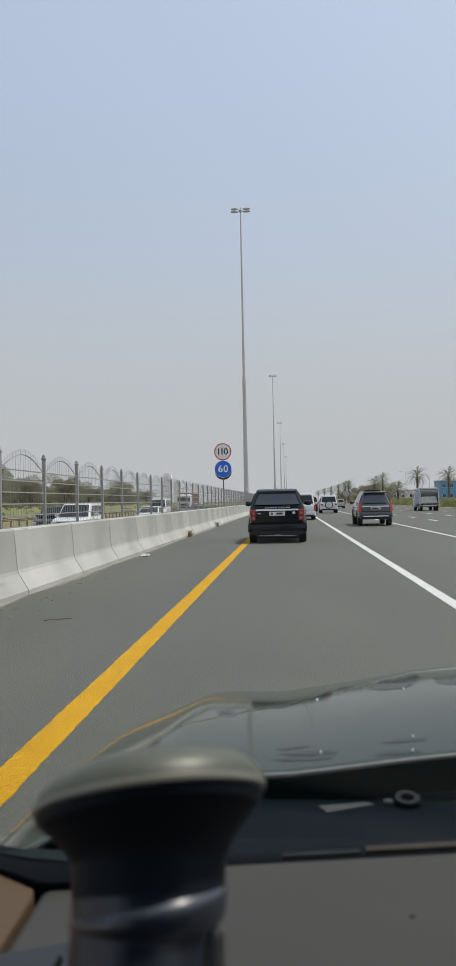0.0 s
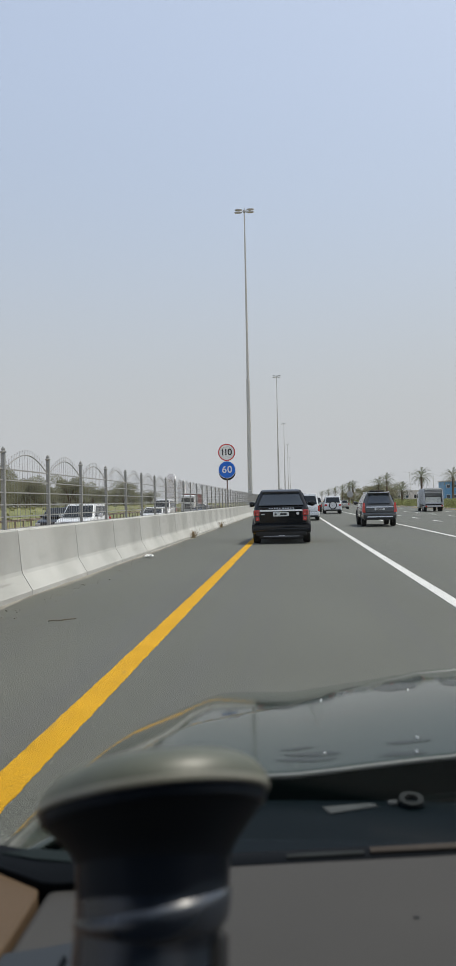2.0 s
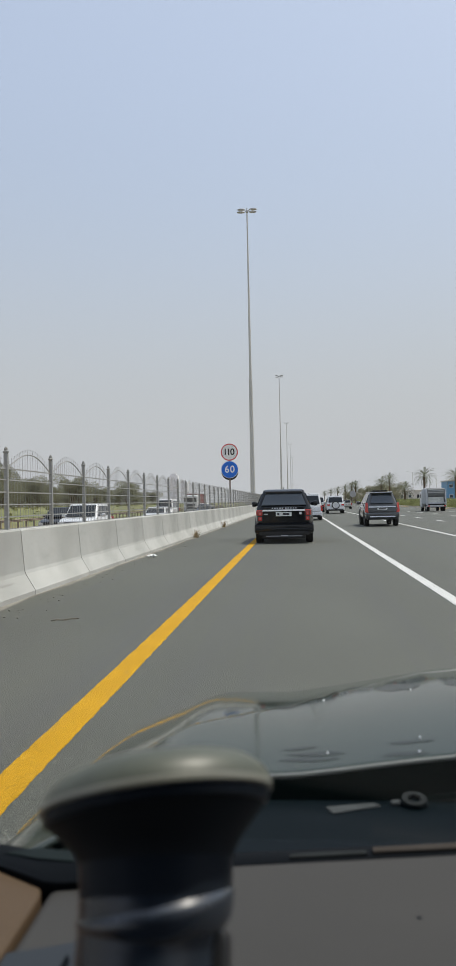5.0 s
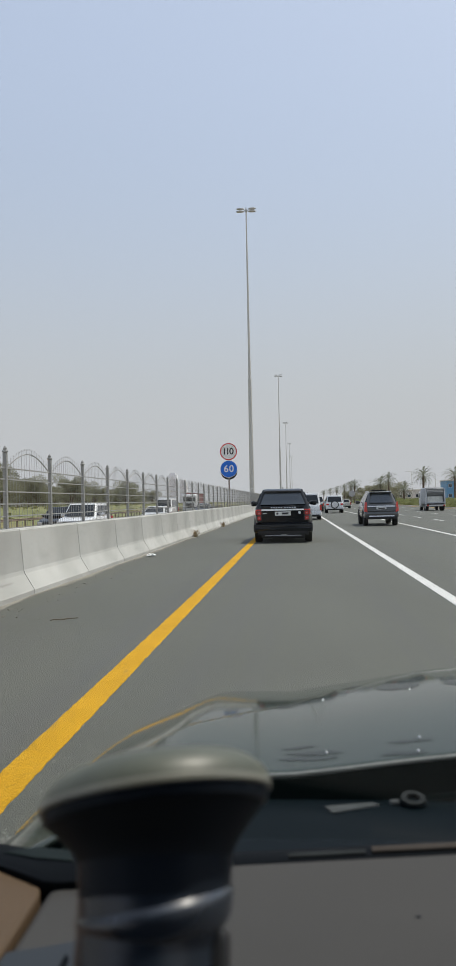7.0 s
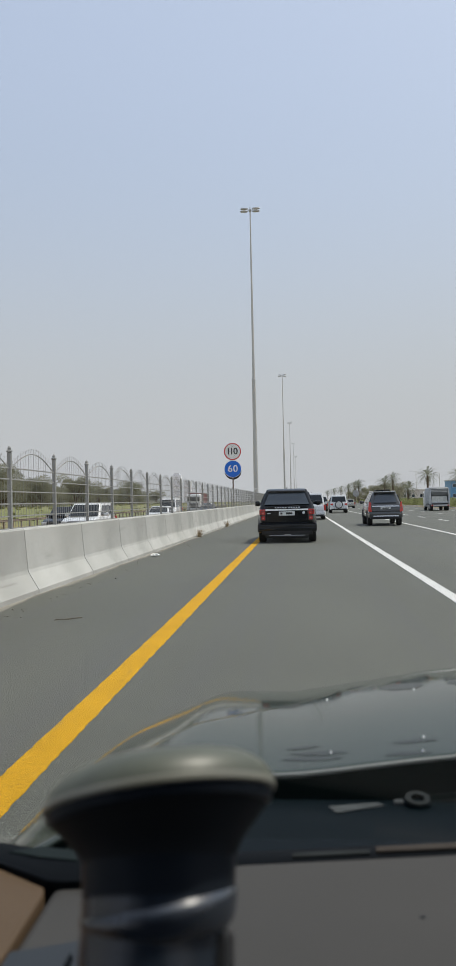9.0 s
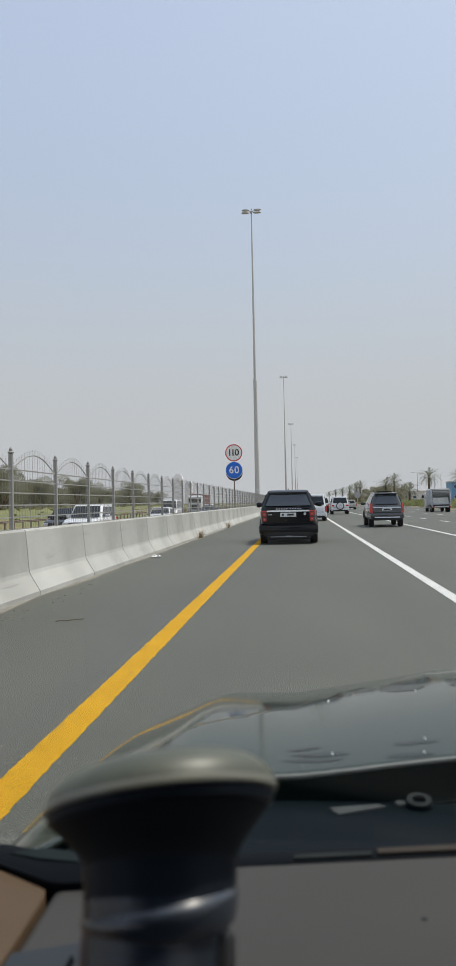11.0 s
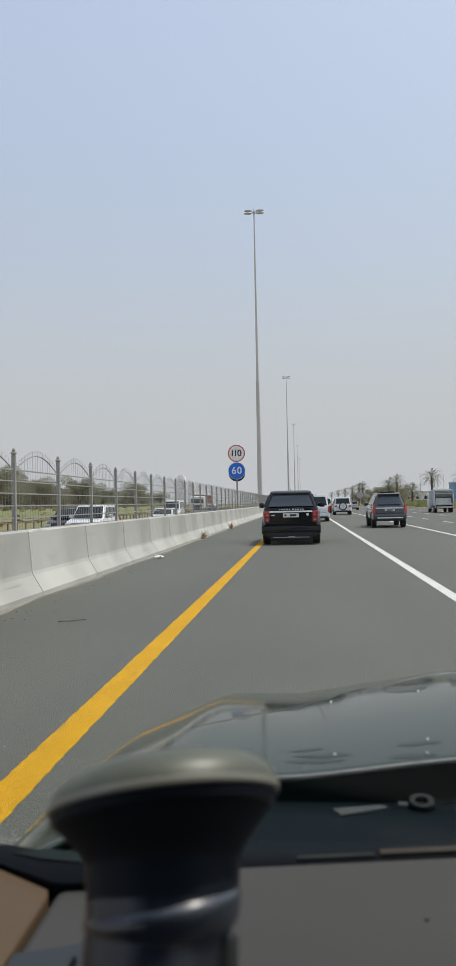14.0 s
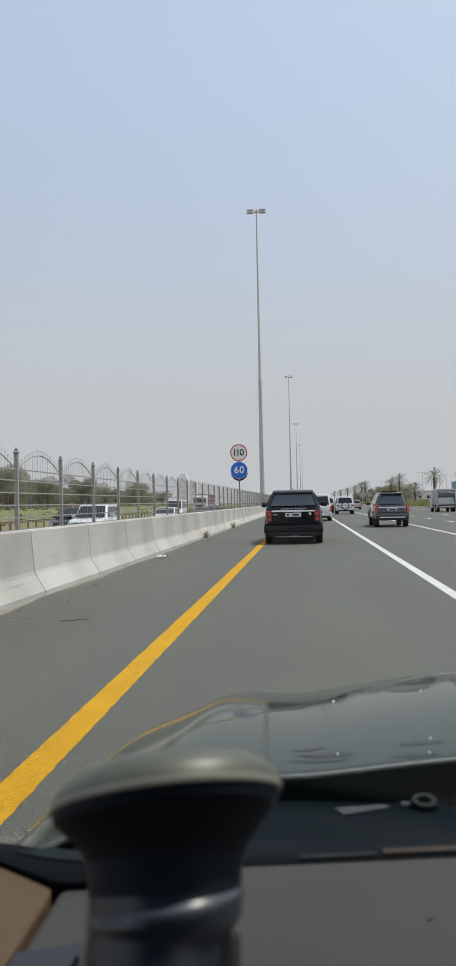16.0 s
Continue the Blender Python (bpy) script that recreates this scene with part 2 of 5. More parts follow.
def translucent(m, share):
    """Thin leaves let some light through."""
    nt = m.node_tree
    b = nt.nodes["Principled BSDF"]
    col = b.inputs["Base Color"].links[0].from_socket
    tr = nt.nodes.new("ShaderNodeBsdfTranslucent")
    mix = nt.nodes.new("ShaderNodeMixShader")
    mix.inputs["Fac"].default_value = share
    nt.links.new(col, tr.inputs["Color"])
    nt.links.new(b.outputs["BSDF"], mix.inputs[1])
    nt.links.new(tr.outputs["BSDF"], mix.inputs[2])
    nt.links.new(mix.outputs["Shader"], nt.nodes["Material Output"].inputs["Surface"])


def windscreen_glass():
    """Clear glass: a faint tint, and the mirror image of the dashboard where the light grazes it."""
    m = bpy.data.materials.new("windscreen_glass")
    m.use_nodes = True
    nt = m.node_tree
    nt.nodes.remove(nt.nodes["Principled BSDF"])
    clear = nt.nodes.new("ShaderNodeBsdfTransparent")
    clear.inputs["Color"].default_value = (0.97, 0.985, 0.975, 1)
    gloss = nt.nodes.new("ShaderNodeBsdfGlossy")
    gloss.inputs["Roughness"].default_value = 0.0
    lw = nt.nodes.new("ShaderNodeLayerWeight")
    lw.inputs["Blend"].default_value = 0.5
    power = nt.nodes.new("ShaderNodeMath")
    power.operation = "POWER"
    power.inputs[1].default_value = 6.0
    ramp = nt.nodes.new("ShaderNodeMapRange")
    ramp.inputs["To Min"].default_value, ramp.inputs["To Max"].default_value = 0.014, 0.9
    nt.links.new(lw.outputs["Facing"], power.inputs[0])
    nt.links.new(power.outputs["Value"], ramp.inputs["Value"])
    mix = nt.nodes.new("ShaderNodeMixShader")
    nt.links.new(ramp.outputs["Result"], mix.inputs["Fac"])
    nt.links.new(clear.outputs["BSDF"], mix.inputs[1])
    nt.links.new(gloss.outputs["BSDF"], mix.inputs[2])
    nt.links.new(mix.outputs["Shader"], nt.nodes["Material Output"].inputs["Surface"])
    return m


M["windscreen"] = windscreen_glass()
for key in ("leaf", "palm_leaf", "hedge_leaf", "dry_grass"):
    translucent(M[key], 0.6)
def varied(m, amount):
    """Each piece a little lighter or darker than the next."""
    nt = m.node_tree
    b = nt.nodes["Principled BSDF"]
    was = b.inputs["Base Color"].links[0].from_socket
    info = nt.nodes.new("ShaderNodeObjectInfo")
    r = nt.nodes.new("ShaderNodeMapRange")
    r.inputs["To Min"].default_value, r.inputs["To Max"].default_value = 1 - amount, 1 + amount
    sc = nt.nodes.new("ShaderNodeVectorMath")
    sc.operation = "SCALE"
    nt.links.new(info.outputs["Random"], r.inputs["Value"])
    nt.links.new(was, sc.inputs[0])
    nt.links.new(r.outputs["Result"], sc.inputs["Scale"])
    nt.links.new(sc.outputs["Vector"], b.inputs["Base Color"])


varied(M["concrete"], 0.06)
varied(M["palm_leaf"], 0.18)
varied(M["kerb"], 0.08)
streaked(M["concrete"], (0.5, 0.35, 9.0), (0.22, 0.21, 0.19), 0.60, 0.72)
streaked(M["concrete"], (2.0, 2.2, 2.6), (0.26, 0.25, 0.225), 0.64, 0.74)
streaked(M["concrete"], (1.0, 1.4, 0.9), (0.44, 0.425, 0.39), 0.52, 0.78)
streaked(M["asphalt"], (1.3, 0.02, 1.0), (0.095, 0.096, 0.092), 0.50, 0.72)
streaked(M["asphalt"], (0.7, 0.25, 1.0), (0.14, 0.142, 0.138), 0.58, 0.85)
streaked(M["asphalt"], (42.0, 27.0, 42.0), (0.46, 0.45, 0.40), 0.605, 0.68)
streaked(M["asphalt"], (48.0, 27.0, 48.0), (0.032, 0.033, 0.029), 0.57, 0.68)
streaked(M["yellow_paint"], (9.0, 2.0, 1.0), (0.34, 0.21, 0.05), 0.60, 0.72)
streaked(M["yellow_paint"], (34.0, 15.0, 1.0), (0.30, 0.17, 0.025), 0.56, 0.70)
streaked(M["yellow_paint"], (28.0, 13.0, 1.0), (0.70, 0.42, 0.05), 0.58, 0.72)


# ---- shaping helpers ----
def mesh_from(bm, name, material, smooth=False):
    bmesh.ops.recalc_face_normals(bm, faces=bm.faces)
    me = bpy.data.meshes.new(name)
    bm.to_mesh(me)
    bm.free()
    me.materials.append(material)
    if smooth:
        for p in me.polygons:
            p.use_smooth = True
        me.set_sharp_from_angle(angle=radians(35))
    return me


def part(name, bm, material, parent=None, label="", smooth=False):
    me = bm if isinstance(bm, bpy.types.Mesh) else mesh_from(bm, name, material, smooth)
    ob = new(name, me)
    if parent is not None:
        ob.parent = parent
    return tagged(ob, label) if label else ob


def thing(name, m, label, category, group="", kind=""):
    ob = new(name)
    ob.empty_display_size = 0.2
    ob.matrix_basis = m
    return tagged(ob, label, category, group, kind)


def block(x0, x1, y0, y1, z0, z1, bevel=0.0, seg=2, bm=None):
    own = bmesh.new()
    bmesh.ops.create_cube(own, size=1.0)
    for v in own.verts:
        v.co = Vector(((x0 + x1) / 2 + v.co.x * (x1 - x0), (y0 + y1) / 2 + v.co.y * (y1 - y0), (z0 + z1) / 2 + v.co.z * (z1 - z0)))
    if bevel:
        bmesh.ops.bevel(own, geom=own.edges[:], offset=bevel, segments=seg, affect="EDGES", profile=0.6)
    return merged(own, bm)


def merged(own, bm):
    if bm is None:
        return own
    me = bpy.data.meshes.new("tmp")
    own.to_mesh(me)
    own.free()
    bm.from_mesh(me)
    bpy.data.meshes.remove(me)
    return bm


def tube(p0, p1, r0, r1=None, seg=10, bm=None):
    """A round bar from p0 to p1."""
    own = bmesh.new()
    r1 = r0 if r1 is None else r1
    p0, p1 = Vector(p0), Vector(p1)
    d = p1 - p0
    bmesh.ops.create_cone(own, cap_ends=True, segments=seg, radius1=r0, radius2=r1, depth=d.length)
    m = Matrix.Translation((p0 + p1) / 2) @ d.to_track_quat("Z", "Y").to_matrix().to_4x4()
    bmesh.ops.transform(own, matrix=m, verts=own.verts)
    return merged(own, bm)


def lathe(profile, seg=32, centre=(0, 0, 0), bm=None, caps=True):
    """A turned body from (radius, height) pairs round the z axis."""
    own = bmesh.new()
    rings = []
    for r, z in profile:
        rings.append([own.verts.new((centre[0] + r * math.cos(a), centre[1] + r * math.sin(a), centre[2] + z)) for a in [2 * math.pi * i / seg for i in range(seg)]])
    for a, b in zip(rings, rings[1:]):
        for i in range(seg):
            own.faces.new((a[i], a[(i + 1) % seg], b[(i + 1) % seg], b[i]))
    if caps:
        own.faces.new(rings[0][::-1])
        own.faces.new(rings[-1])
    return merged(own, bm)


def sweep(points, r, seg=6):
    """One bent round bar through the given points."""
    ps = [Vector(p) for p in points]
    rings = []
    for i, p in enumerate(ps):
        d = (ps[min(i + 1, len(ps) - 1)] - ps[max(i - 1, 0)]).normalized()
        side = d.cross(Vector((1, 0, 0))).normalized()
        rings.append([p + (Vector((1, 0, 0)) * math.cos(a) + side * math.sin(a)) * r for a in [2 * math.pi * k / seg for k in range(seg)]])
    return loft(rings)


def loft(rings, bm=None):
    own = bmesh.new()
    vs = [[own.verts.new(p) for p in ring] for ring in rings]
    n = len(vs[0])
    for a, b in zip(vs, vs[1:]):
        for i in range(n):
            own.faces.new((a[i], a[(i + 1) % n], b[(i + 1) % n], b[i]))
    own.faces.new(vs[0][::-1])
    own.faces.new(vs[-1])
    return merged(own, bm)


def rounded(w, h, r, n=4):
    """Corner points of a rounded rectangle, w wide and h high, about the origin."""
    pts = []
    for cx, cy, a0 in ((w / 2 - r, h / 2 - r, 0), (-w / 2 + r, h / 2 - r, 90), (-w / 2 + r, -h / 2 + r, 180), (w / 2 - r, -h / 2 + r, 270)):
        for i in range(n + 1):
            a = radians(a0 + 90 * i / n)
            pts.append((cx + r * math.cos(a), cy + r * math.sin(a)))
    return pts


def slab(corners, thick, bm=None, bevel=0.0):
    """A plate on the given corners (in order), standing proud by thick along its normal."""
    own = bmesh.new()
    cs = [Vector(c) for c in corners]
    n = (cs[1] - cs[0]).cross(cs[2] - cs[1]).normalized() * thick
    a = [own.verts.new(c - n) for c in cs]
    b = [own.verts.new(c + n) for c in cs]
    k = len(cs)
    own.faces.new(a[::-1])
    own.faces.new(b)
    for i in range(k):
        own.faces.new((a[i], a[(i + 1) % k], b[(i + 1) % k], b[i]))
    if bevel:
        bmesh.ops.bevel(own, geom=own.edges[:], offset=bevel, segments=2, affect="EDGES")
    return merged(own, bm)


def strip(profile, y0, y1, step=None, bm=None):
    """A closed (x, z) profile drawn along y."""
    own = bmesh.new()
    n = 1 if step is None else max(1, int((y1 - y0) / step))
    return merged(loft([[(x, y0 + (y1 - y0) * i / n, z) for x, z in profile] for i in range(n + 1)]), bm) if bm else loft([[(x, y0 + (y1 - y0) * i / n, z) for x, z in profile] for i in range(n + 1)])


# ---- ground and roads ----
def left_level(x):
    """The far carriageway lies lower than ours."""
    return 0.0 if x > -6 else max(-0.30, -0.05 * (-6 - x))


def sheet(name, xs, ys, lift, material, label, category="ground"):
    bm = bmesh.new()
    rows = [[bm.verts.new((x, y, left_level(x) + lift)) for x in xs] for y in ys]
    for a, b in zip(rows, rows[1:]):
        for i in range(len(xs) - 1):
            bm.faces.new((a[i], a[i + 1], b[i + 1], b[i]))
    ob = part(name, bm, material)
    return tagged(ob, label, category, kind="structure")


sheet("ground", [-4000, -400, -60, -24, -21.3, -6, 0, 40, 400, 4000], [-400, 0, 300, 1000, 4500], -0.06, M["sand"], "pale dusty sand ground that reaches the horizon")
def bank(x):
    """Height of the grass bank beyond the far carriageway."""
    u = max(0.0, min(1.0, (-24 - x) / 13))
    return -0.32 + 1.45 * u * u * (3 - 2 * u)


def grass_bank():
    bm = bmesh.new()
    xs = [-400, -120, -60] + [-37 + k for k in range(14)] + [-23]
    rows = [[bm.verts.new((x, y, bank(x) + (0.10 * noise.noise((x * 0.3, y * 0.12, 0)) if -60 < x < -25 else 0))) for x in xs] for y in [-60 + 12 * k for k in range(70)] + [1200]]
    for a, b in zip(rows, rows[1:]):
        for i in range(len(xs) - 1):
            bm.faces.new((a[i], a[i + 1], b[i + 1], b[i]))
    tagged(part("verge_grass", bm, M["grass"], smooth=True), "dry green grass bank beside the far carriageway", "grass", kind="structure")


grass_bank()
sheet("road", [-4.9, -2, 0, 6, 20.2], [-60, 0, 60, 200, 600, 1600], 0.0, M["asphalt"], "dark grey asphalt motorway carriageway with fine aggregate", "road")
sheet("road_far", [-22.2, -21.3, -14, -7.4], [-60, 0, 60, 200, 600, 1600], 0.0, M["old_asphalt"], "greyish asphalt of the oncoming carriageway", "road")
sheet("median_strip", [-7.4, -6, -4.9], [-60, 0, 60, 200, 600, 1600], -0.03, M["sand"], "narrow sandy median strip behind the barrier", "ground")


def line(name, x, w, y0, y1, material, label, lift=0.004):
    ob = part(name, block(x - w / 2, x + w / 2, y0, y1, lift - 0.006 + left_level(x), lift + left_level(x)), material)
    return tagged(ob, label, "road marking", kind="structure")


def worn_line(name, x, w, material, label, rough):
    """A thick painted line whose edges are uneven, as rolled over coarse stone."""
    bm = bmesh.new()
    prev = None
    ys = [-20 + 2.0 * k for k in range(11)] + [2.0 + 0.03 * k for k in range(1, 800)] + [26 + 4 * k for k in range(1, 60)] + [900]
    for y in ys:
        a = rough * (noise.noise((y * 9, 0.3, x)) + 0.7 * noise.noise((y * 31, 1.7, x)))
        b = rough * (noise.noise((y * 9, 5.3, x)) + 0.7 * noise.noise((y * 31, 8.7, x)))
        row = [bm.verts.new(p) for p in ((x - w / 2 + a - 0.003, y, -0.002), (x - w / 2 + a, y, 0.004), (x + w / 2 + b, y, 0.004), (x + w / 2 + b + 0.003, y, -0.002))]
        if prev:
            for i in range(3):
                bm.faces.new((prev[i], prev[i + 1], row[i + 1], row[i]))
        prev = row
    return tagged(part(name, bm, material), label, "road marking", kind="structure")


worn_line("edge_line", -1.525, 0.205, M["yellow_paint"], "worn yellow painted edge line on asphalt", 0.007)
worn_line("lane_line", 2.2, 0.175, M["white_paint"], "solid white painted lane line on asphalt", 0.006)
line("lane_line", 6.0, 0.17, -20, 900, M["white_paint"], "solid white painted lane line on asphalt")
line("edge_line", 19.6, 0.2, -20, 900, M["yellow_paint"], "thin yellow painted edge line along the verge")
for x in (-11.0, -14.6, -18.2):
    line("lane_line", x, 0.15, -20, 600, M["white_paint"], "white painted line on the oncoming carriageway", 0.012)
dash_mesh = mesh_from(block(-0.09, 0.09, 0, 3.0, -0.003, 0.004), "dash", M["white_paint"])
for x in (9.1, 12.6, 16.1):
    for k in range(32):
        tagged(part("lane_dash", dash_mesh, None), "short white painted lane dash on asphalt", "road marking", "lane dashes", "structure").location = (x, 14 + 9 * k + (x > 10) * 4 + (x > 14) * 2, 0)


# ---- concrete barrier along the median ----
BARRIER_PROFILE = [(0.35, 0.0), (0.35, 0.075), (0.19, 0.34), (0.17, 0.40), (0.115, 1.05), (0.095, 1.075), (-0.095, 1.075), (-0.115, 1.05), (-0.17, 0.40), (-0.19, 0.34), (-0.35, 0.075), (-0.35, 0.0)]
SECTION, BARRIER_X = 3.45, -4.63


def barrier_section():
    bm = strip(BARRIER_PROFILE, 0.013, SECTION - 0.013)
    return mesh_from(bm, "barrier", M["concrete"])


def build_barrier():
    me = barrier_section()
    jm = mesh_from(strip([(x * 0.965, z * 0.985) for x, z in BARRIER_PROFILE], -0.021, 0.021), "joint", M["joint"])
    for k in range(104):
        y = 12.75 + SECTION * (k - 15)
        ob = thing("concrete_barrier", pose(BARRIER_X, y, 0), "pale grey precast concrete median barrier section, lightly scuffed", "barrier", "median barrier sections")
        part("barrier_body", me, None, ob)
        part("joint", jm, None, ob, "dark recessed joint between sections")


build_barrier()

# ---- steel fence with arched panels behind the barrier ----
PANEL, FENCE_X, FENCE_Z = 2.575, -5.10, 0.0


def arch(u):
    """Height of the arched top over a panel, u from 0 to 1."""
    return 2.13 + 0.31 * math.sin(math.pi * u)


def build_fence():
    steel = M["galv"]
    post = block(-0.036, 0.036, -0.036, 0.036, -0.03, 2.40, 0.008, 1)
    post = mesh_from(post, "post", steel)
    cap = mesh_from(lathe([(0.02, 0), (0.055, 0.01), (0.06, 0.035), (0.03, 0.05), (0.035, 0.085), (0.012, 0.12)], 8), "post_cap", steel)
    rail = mesh_from(block(-0.011, 0.011, 0.045, PANEL - 0.045, -0.011, 0.011), "rail", steel)
    n = 17
    pts = [(0, 0.045 + (PANEL - 0.09) * i / 16, arch(i / 16)) for i in range(17)]
    top = mesh_from(sweep(pts, 0.011), "top_rail", steel)
    pickets = []
    for i in range(n):
        u = (i + 0.5) / n
        y = 0.045 + (PANEL - 0.09) * u
        z = arch(u)
        bm = sweep([(0, y, 0.08), (0, y, z), (0, y - 0.005, z + 0.06), (0, y + 0.012, z + 0.105), (0, y + 0.035, z + 0.10), (0, y + 0.04, z + 0.075)], 0.0034, 5)
        pickets.append(bm)
    both = bmesh.new()
    singles = []
    for bm in pickets:
        me = mesh_from(bm, "picket", steel)
        both.from_mesh(me)
        singles.append(me)
    joined = mesh_from(both, "pickets", steel)
    for k in range(78):
        y = 13.7 + PANEL * (k - 15)
        ob = thing("fence_section", pose(FENCE_X, y, FENCE_Z), "galvanised steel fence section with an arched picket top", "fence", "median fence sections")
        p = part("post", post, None, ob)
        part("post_cap", cap, None, p).location = (0, 0, 2.40)
        for z in (0.15, 0.60, 1.05, 1.27, 1.49, 1.71, 1.93, 2.13):
            part("rail", rail, None, ob).location = (0, 0, z)
        part("top_rail", top, None, ob, "arched steel top rail")
        if 12 < k < 30:
            for me in singles:
                part("picket", me, None, ob)
        else:
            part("picket_rest", joined, None, ob)


build_fence()


# ---- tall lighting masts on the median ----
def lighting_mast(m, height, plate=True):
    ob = thing("lighting_mast", m, "tall tapered grey steel motorway lighting mast with four lamps", "lighting mast", "median lighting masts")
    joint = height * 0.44
    part("base_plate", lathe([(0.55, 0), (0.55, 0.04), (0.30, 0.05)], 16), M["mast"], ob)
    part("lower_shaft", tube((0, 0, 0.03), (0, 0, joint), 0.33, 0.215, 20), M["mast"], ob, "thicker lower steel shaft", True)
    part("collar", lathe([(0.20, joint - 0.25), (0.235, joint - 0.25), (0.235, joint), (0.17, joint + 0.1)], 20), M["mast"], ob, smooth=True)
    part("upper_shaft", tube((0, 0, joint), (0, 0, height), 0.175, 0.075, 16), M["mast"], ob, "slimmer upper steel shaft", True)
    part("head", lathe([(0.08, height - 0.3), (0.16, height - 0.25), (0.16, height + 0.05), (0.05, height + 0.15)], 12), M["lamp_grey"], ob, smooth=True)
    for sx, sy in ((1, 0.32), (1, -0.32), (-1, 0.32), (-1, -0.32)):
        part("arm", tube((0, 0, height - 0.1), (sx * 0.5, sy, height + 0.02), 0.035, seg=8), M["lamp_grey"], ob)
        lamp = loft([[(sx * (0.28 + 0.98 * t), sy + px * w, height + sy * 0.9 + pz * h) for px, pz in rounded(1, 1, 0.35, 3)]
                     for t, w, h in ((0, 0.15, 0.10), (0.2, 0.40, 0.22), (0.5, 0.46, 0.26), (0.85, 0.40, 0.2), (1, 0.2, 0.1))])
        part("lamp", lamp, M["lamp_grey"], ob, "grey lamp housing", True)
    part("lamp_bracket", tube((0, 0, height - 0.35), (0, 0, height + 0.35), 0.06, seg=8), M["lamp_grey"], ob)
    if plate:
        pl = part("number_plate", block(-0.17, 0.17, -0.345, -0.325, 2.9, 3.12, 0.005, 1), M["sign_white"], ob, "small white plate with a number")
        cu = bpy.data.curves.new("digits", "FONT")
        cu.body, cu.size, cu.align_x, cu.extrude = "425", 0.19, "CENTER", 0.002
        tmp = new("tmp", cu)
        me = bpy.data.meshes.new_from_object(tmp.evaluated_get(bpy.context.evaluated_depsgraph_get()))
        bpy.data.objects.remove(tmp)
        me.materials.clear()
        me.materials.append(M["ink"])
        d = part("digits", me, None, pl)
        d.matrix_basis = pose(0, -0.348, 2.945, 90)
    return ob


MAST_X, MAST_H = -5.5, 39.5
MAST_Y = [(-5.5, 103), (-4.2, 242), (-3.7, 390), (-2.9, 535), (-2.1, 694)]
first = lighting_mast(pose(MAST_X, MAST_Y[0][1], 0), MAST_H)
for x, y in MAST_Y[1:]:
    copy_thing(first, pose(x, y, 0))


# ---- speed signs ----
def word(text, size, material, parent, m, name="lettering"):
    cu = bpy.data.curves.new(name, "FONT")
    cu.body, cu.size, cu.align_x, cu.align_y, cu.extrude, cu.offset = text, size, "CENTER", "CENTER", 0.003, 0.016 * size
    tmp = new("tmp", cu)
    me = bpy.data.meshes.new_from_object(tmp.evaluated_get(bpy.context.evaluated_depsgraph_get()))
    bpy.data.objects.remove(tmp)
    me.materials.clear()
    me.materials.append(material)
    ob = part(name, me, None, parent)
    ob.matrix_basis = m
    return ob


def disc(r, y0, y1, z, seg=40):
    return tube((0, y1, z), (0, y0, z), r, r, seg)


def speed_signs(m):
    ob = thing("speed_sign", m, "round 110 and blue 60 speed signs on a rusty post", "road sign")
    part("post", block(-0.06, 0.06, -0.05, 0.05, 0, 5.95, 0.01, 1), M["rust"], ob, "rust-brown square steel post")
    upper = part("limit_plate", disc(0.76, -0.075, -0.055, 5.92), M["sign_red"], ob, "white speed plate with a red border reading 110")
    part("face", disc(0.665, -0.08, -0.07, 5.92), M["sign_white"], upper)
    for ch, x in (("1", -0.36), ("1", -0.07), ("0", 0.27)):
        word(ch, 0.80, M["ink"], upper, pose(x, -0.081, 5.92, 90), "numeral")
    lower = part("minimum_plate", disc(0.76, -0.105, -0.085, 4.38), M["sign_white"], ob, "blue speed plate reading 60 in white")
    part("face", disc(0.73, -0.11, -0.10, 4.38), M["sign_blue"], lower)
    for ch, x in (("6", -0.24), ("0", 0.24)):
        word(ch, 0.86, M["sign_white"], lower, pose(x, -0.112, 4.38, 90), "numeral")
    part("back_plate", disc(0.74, 0.06, 0.08, 4.18), M["dark_metal"], ob, "dark back of a third plate facing away")
    return ob


speed_signs(pose(-5.75, 70.0, -0.05))


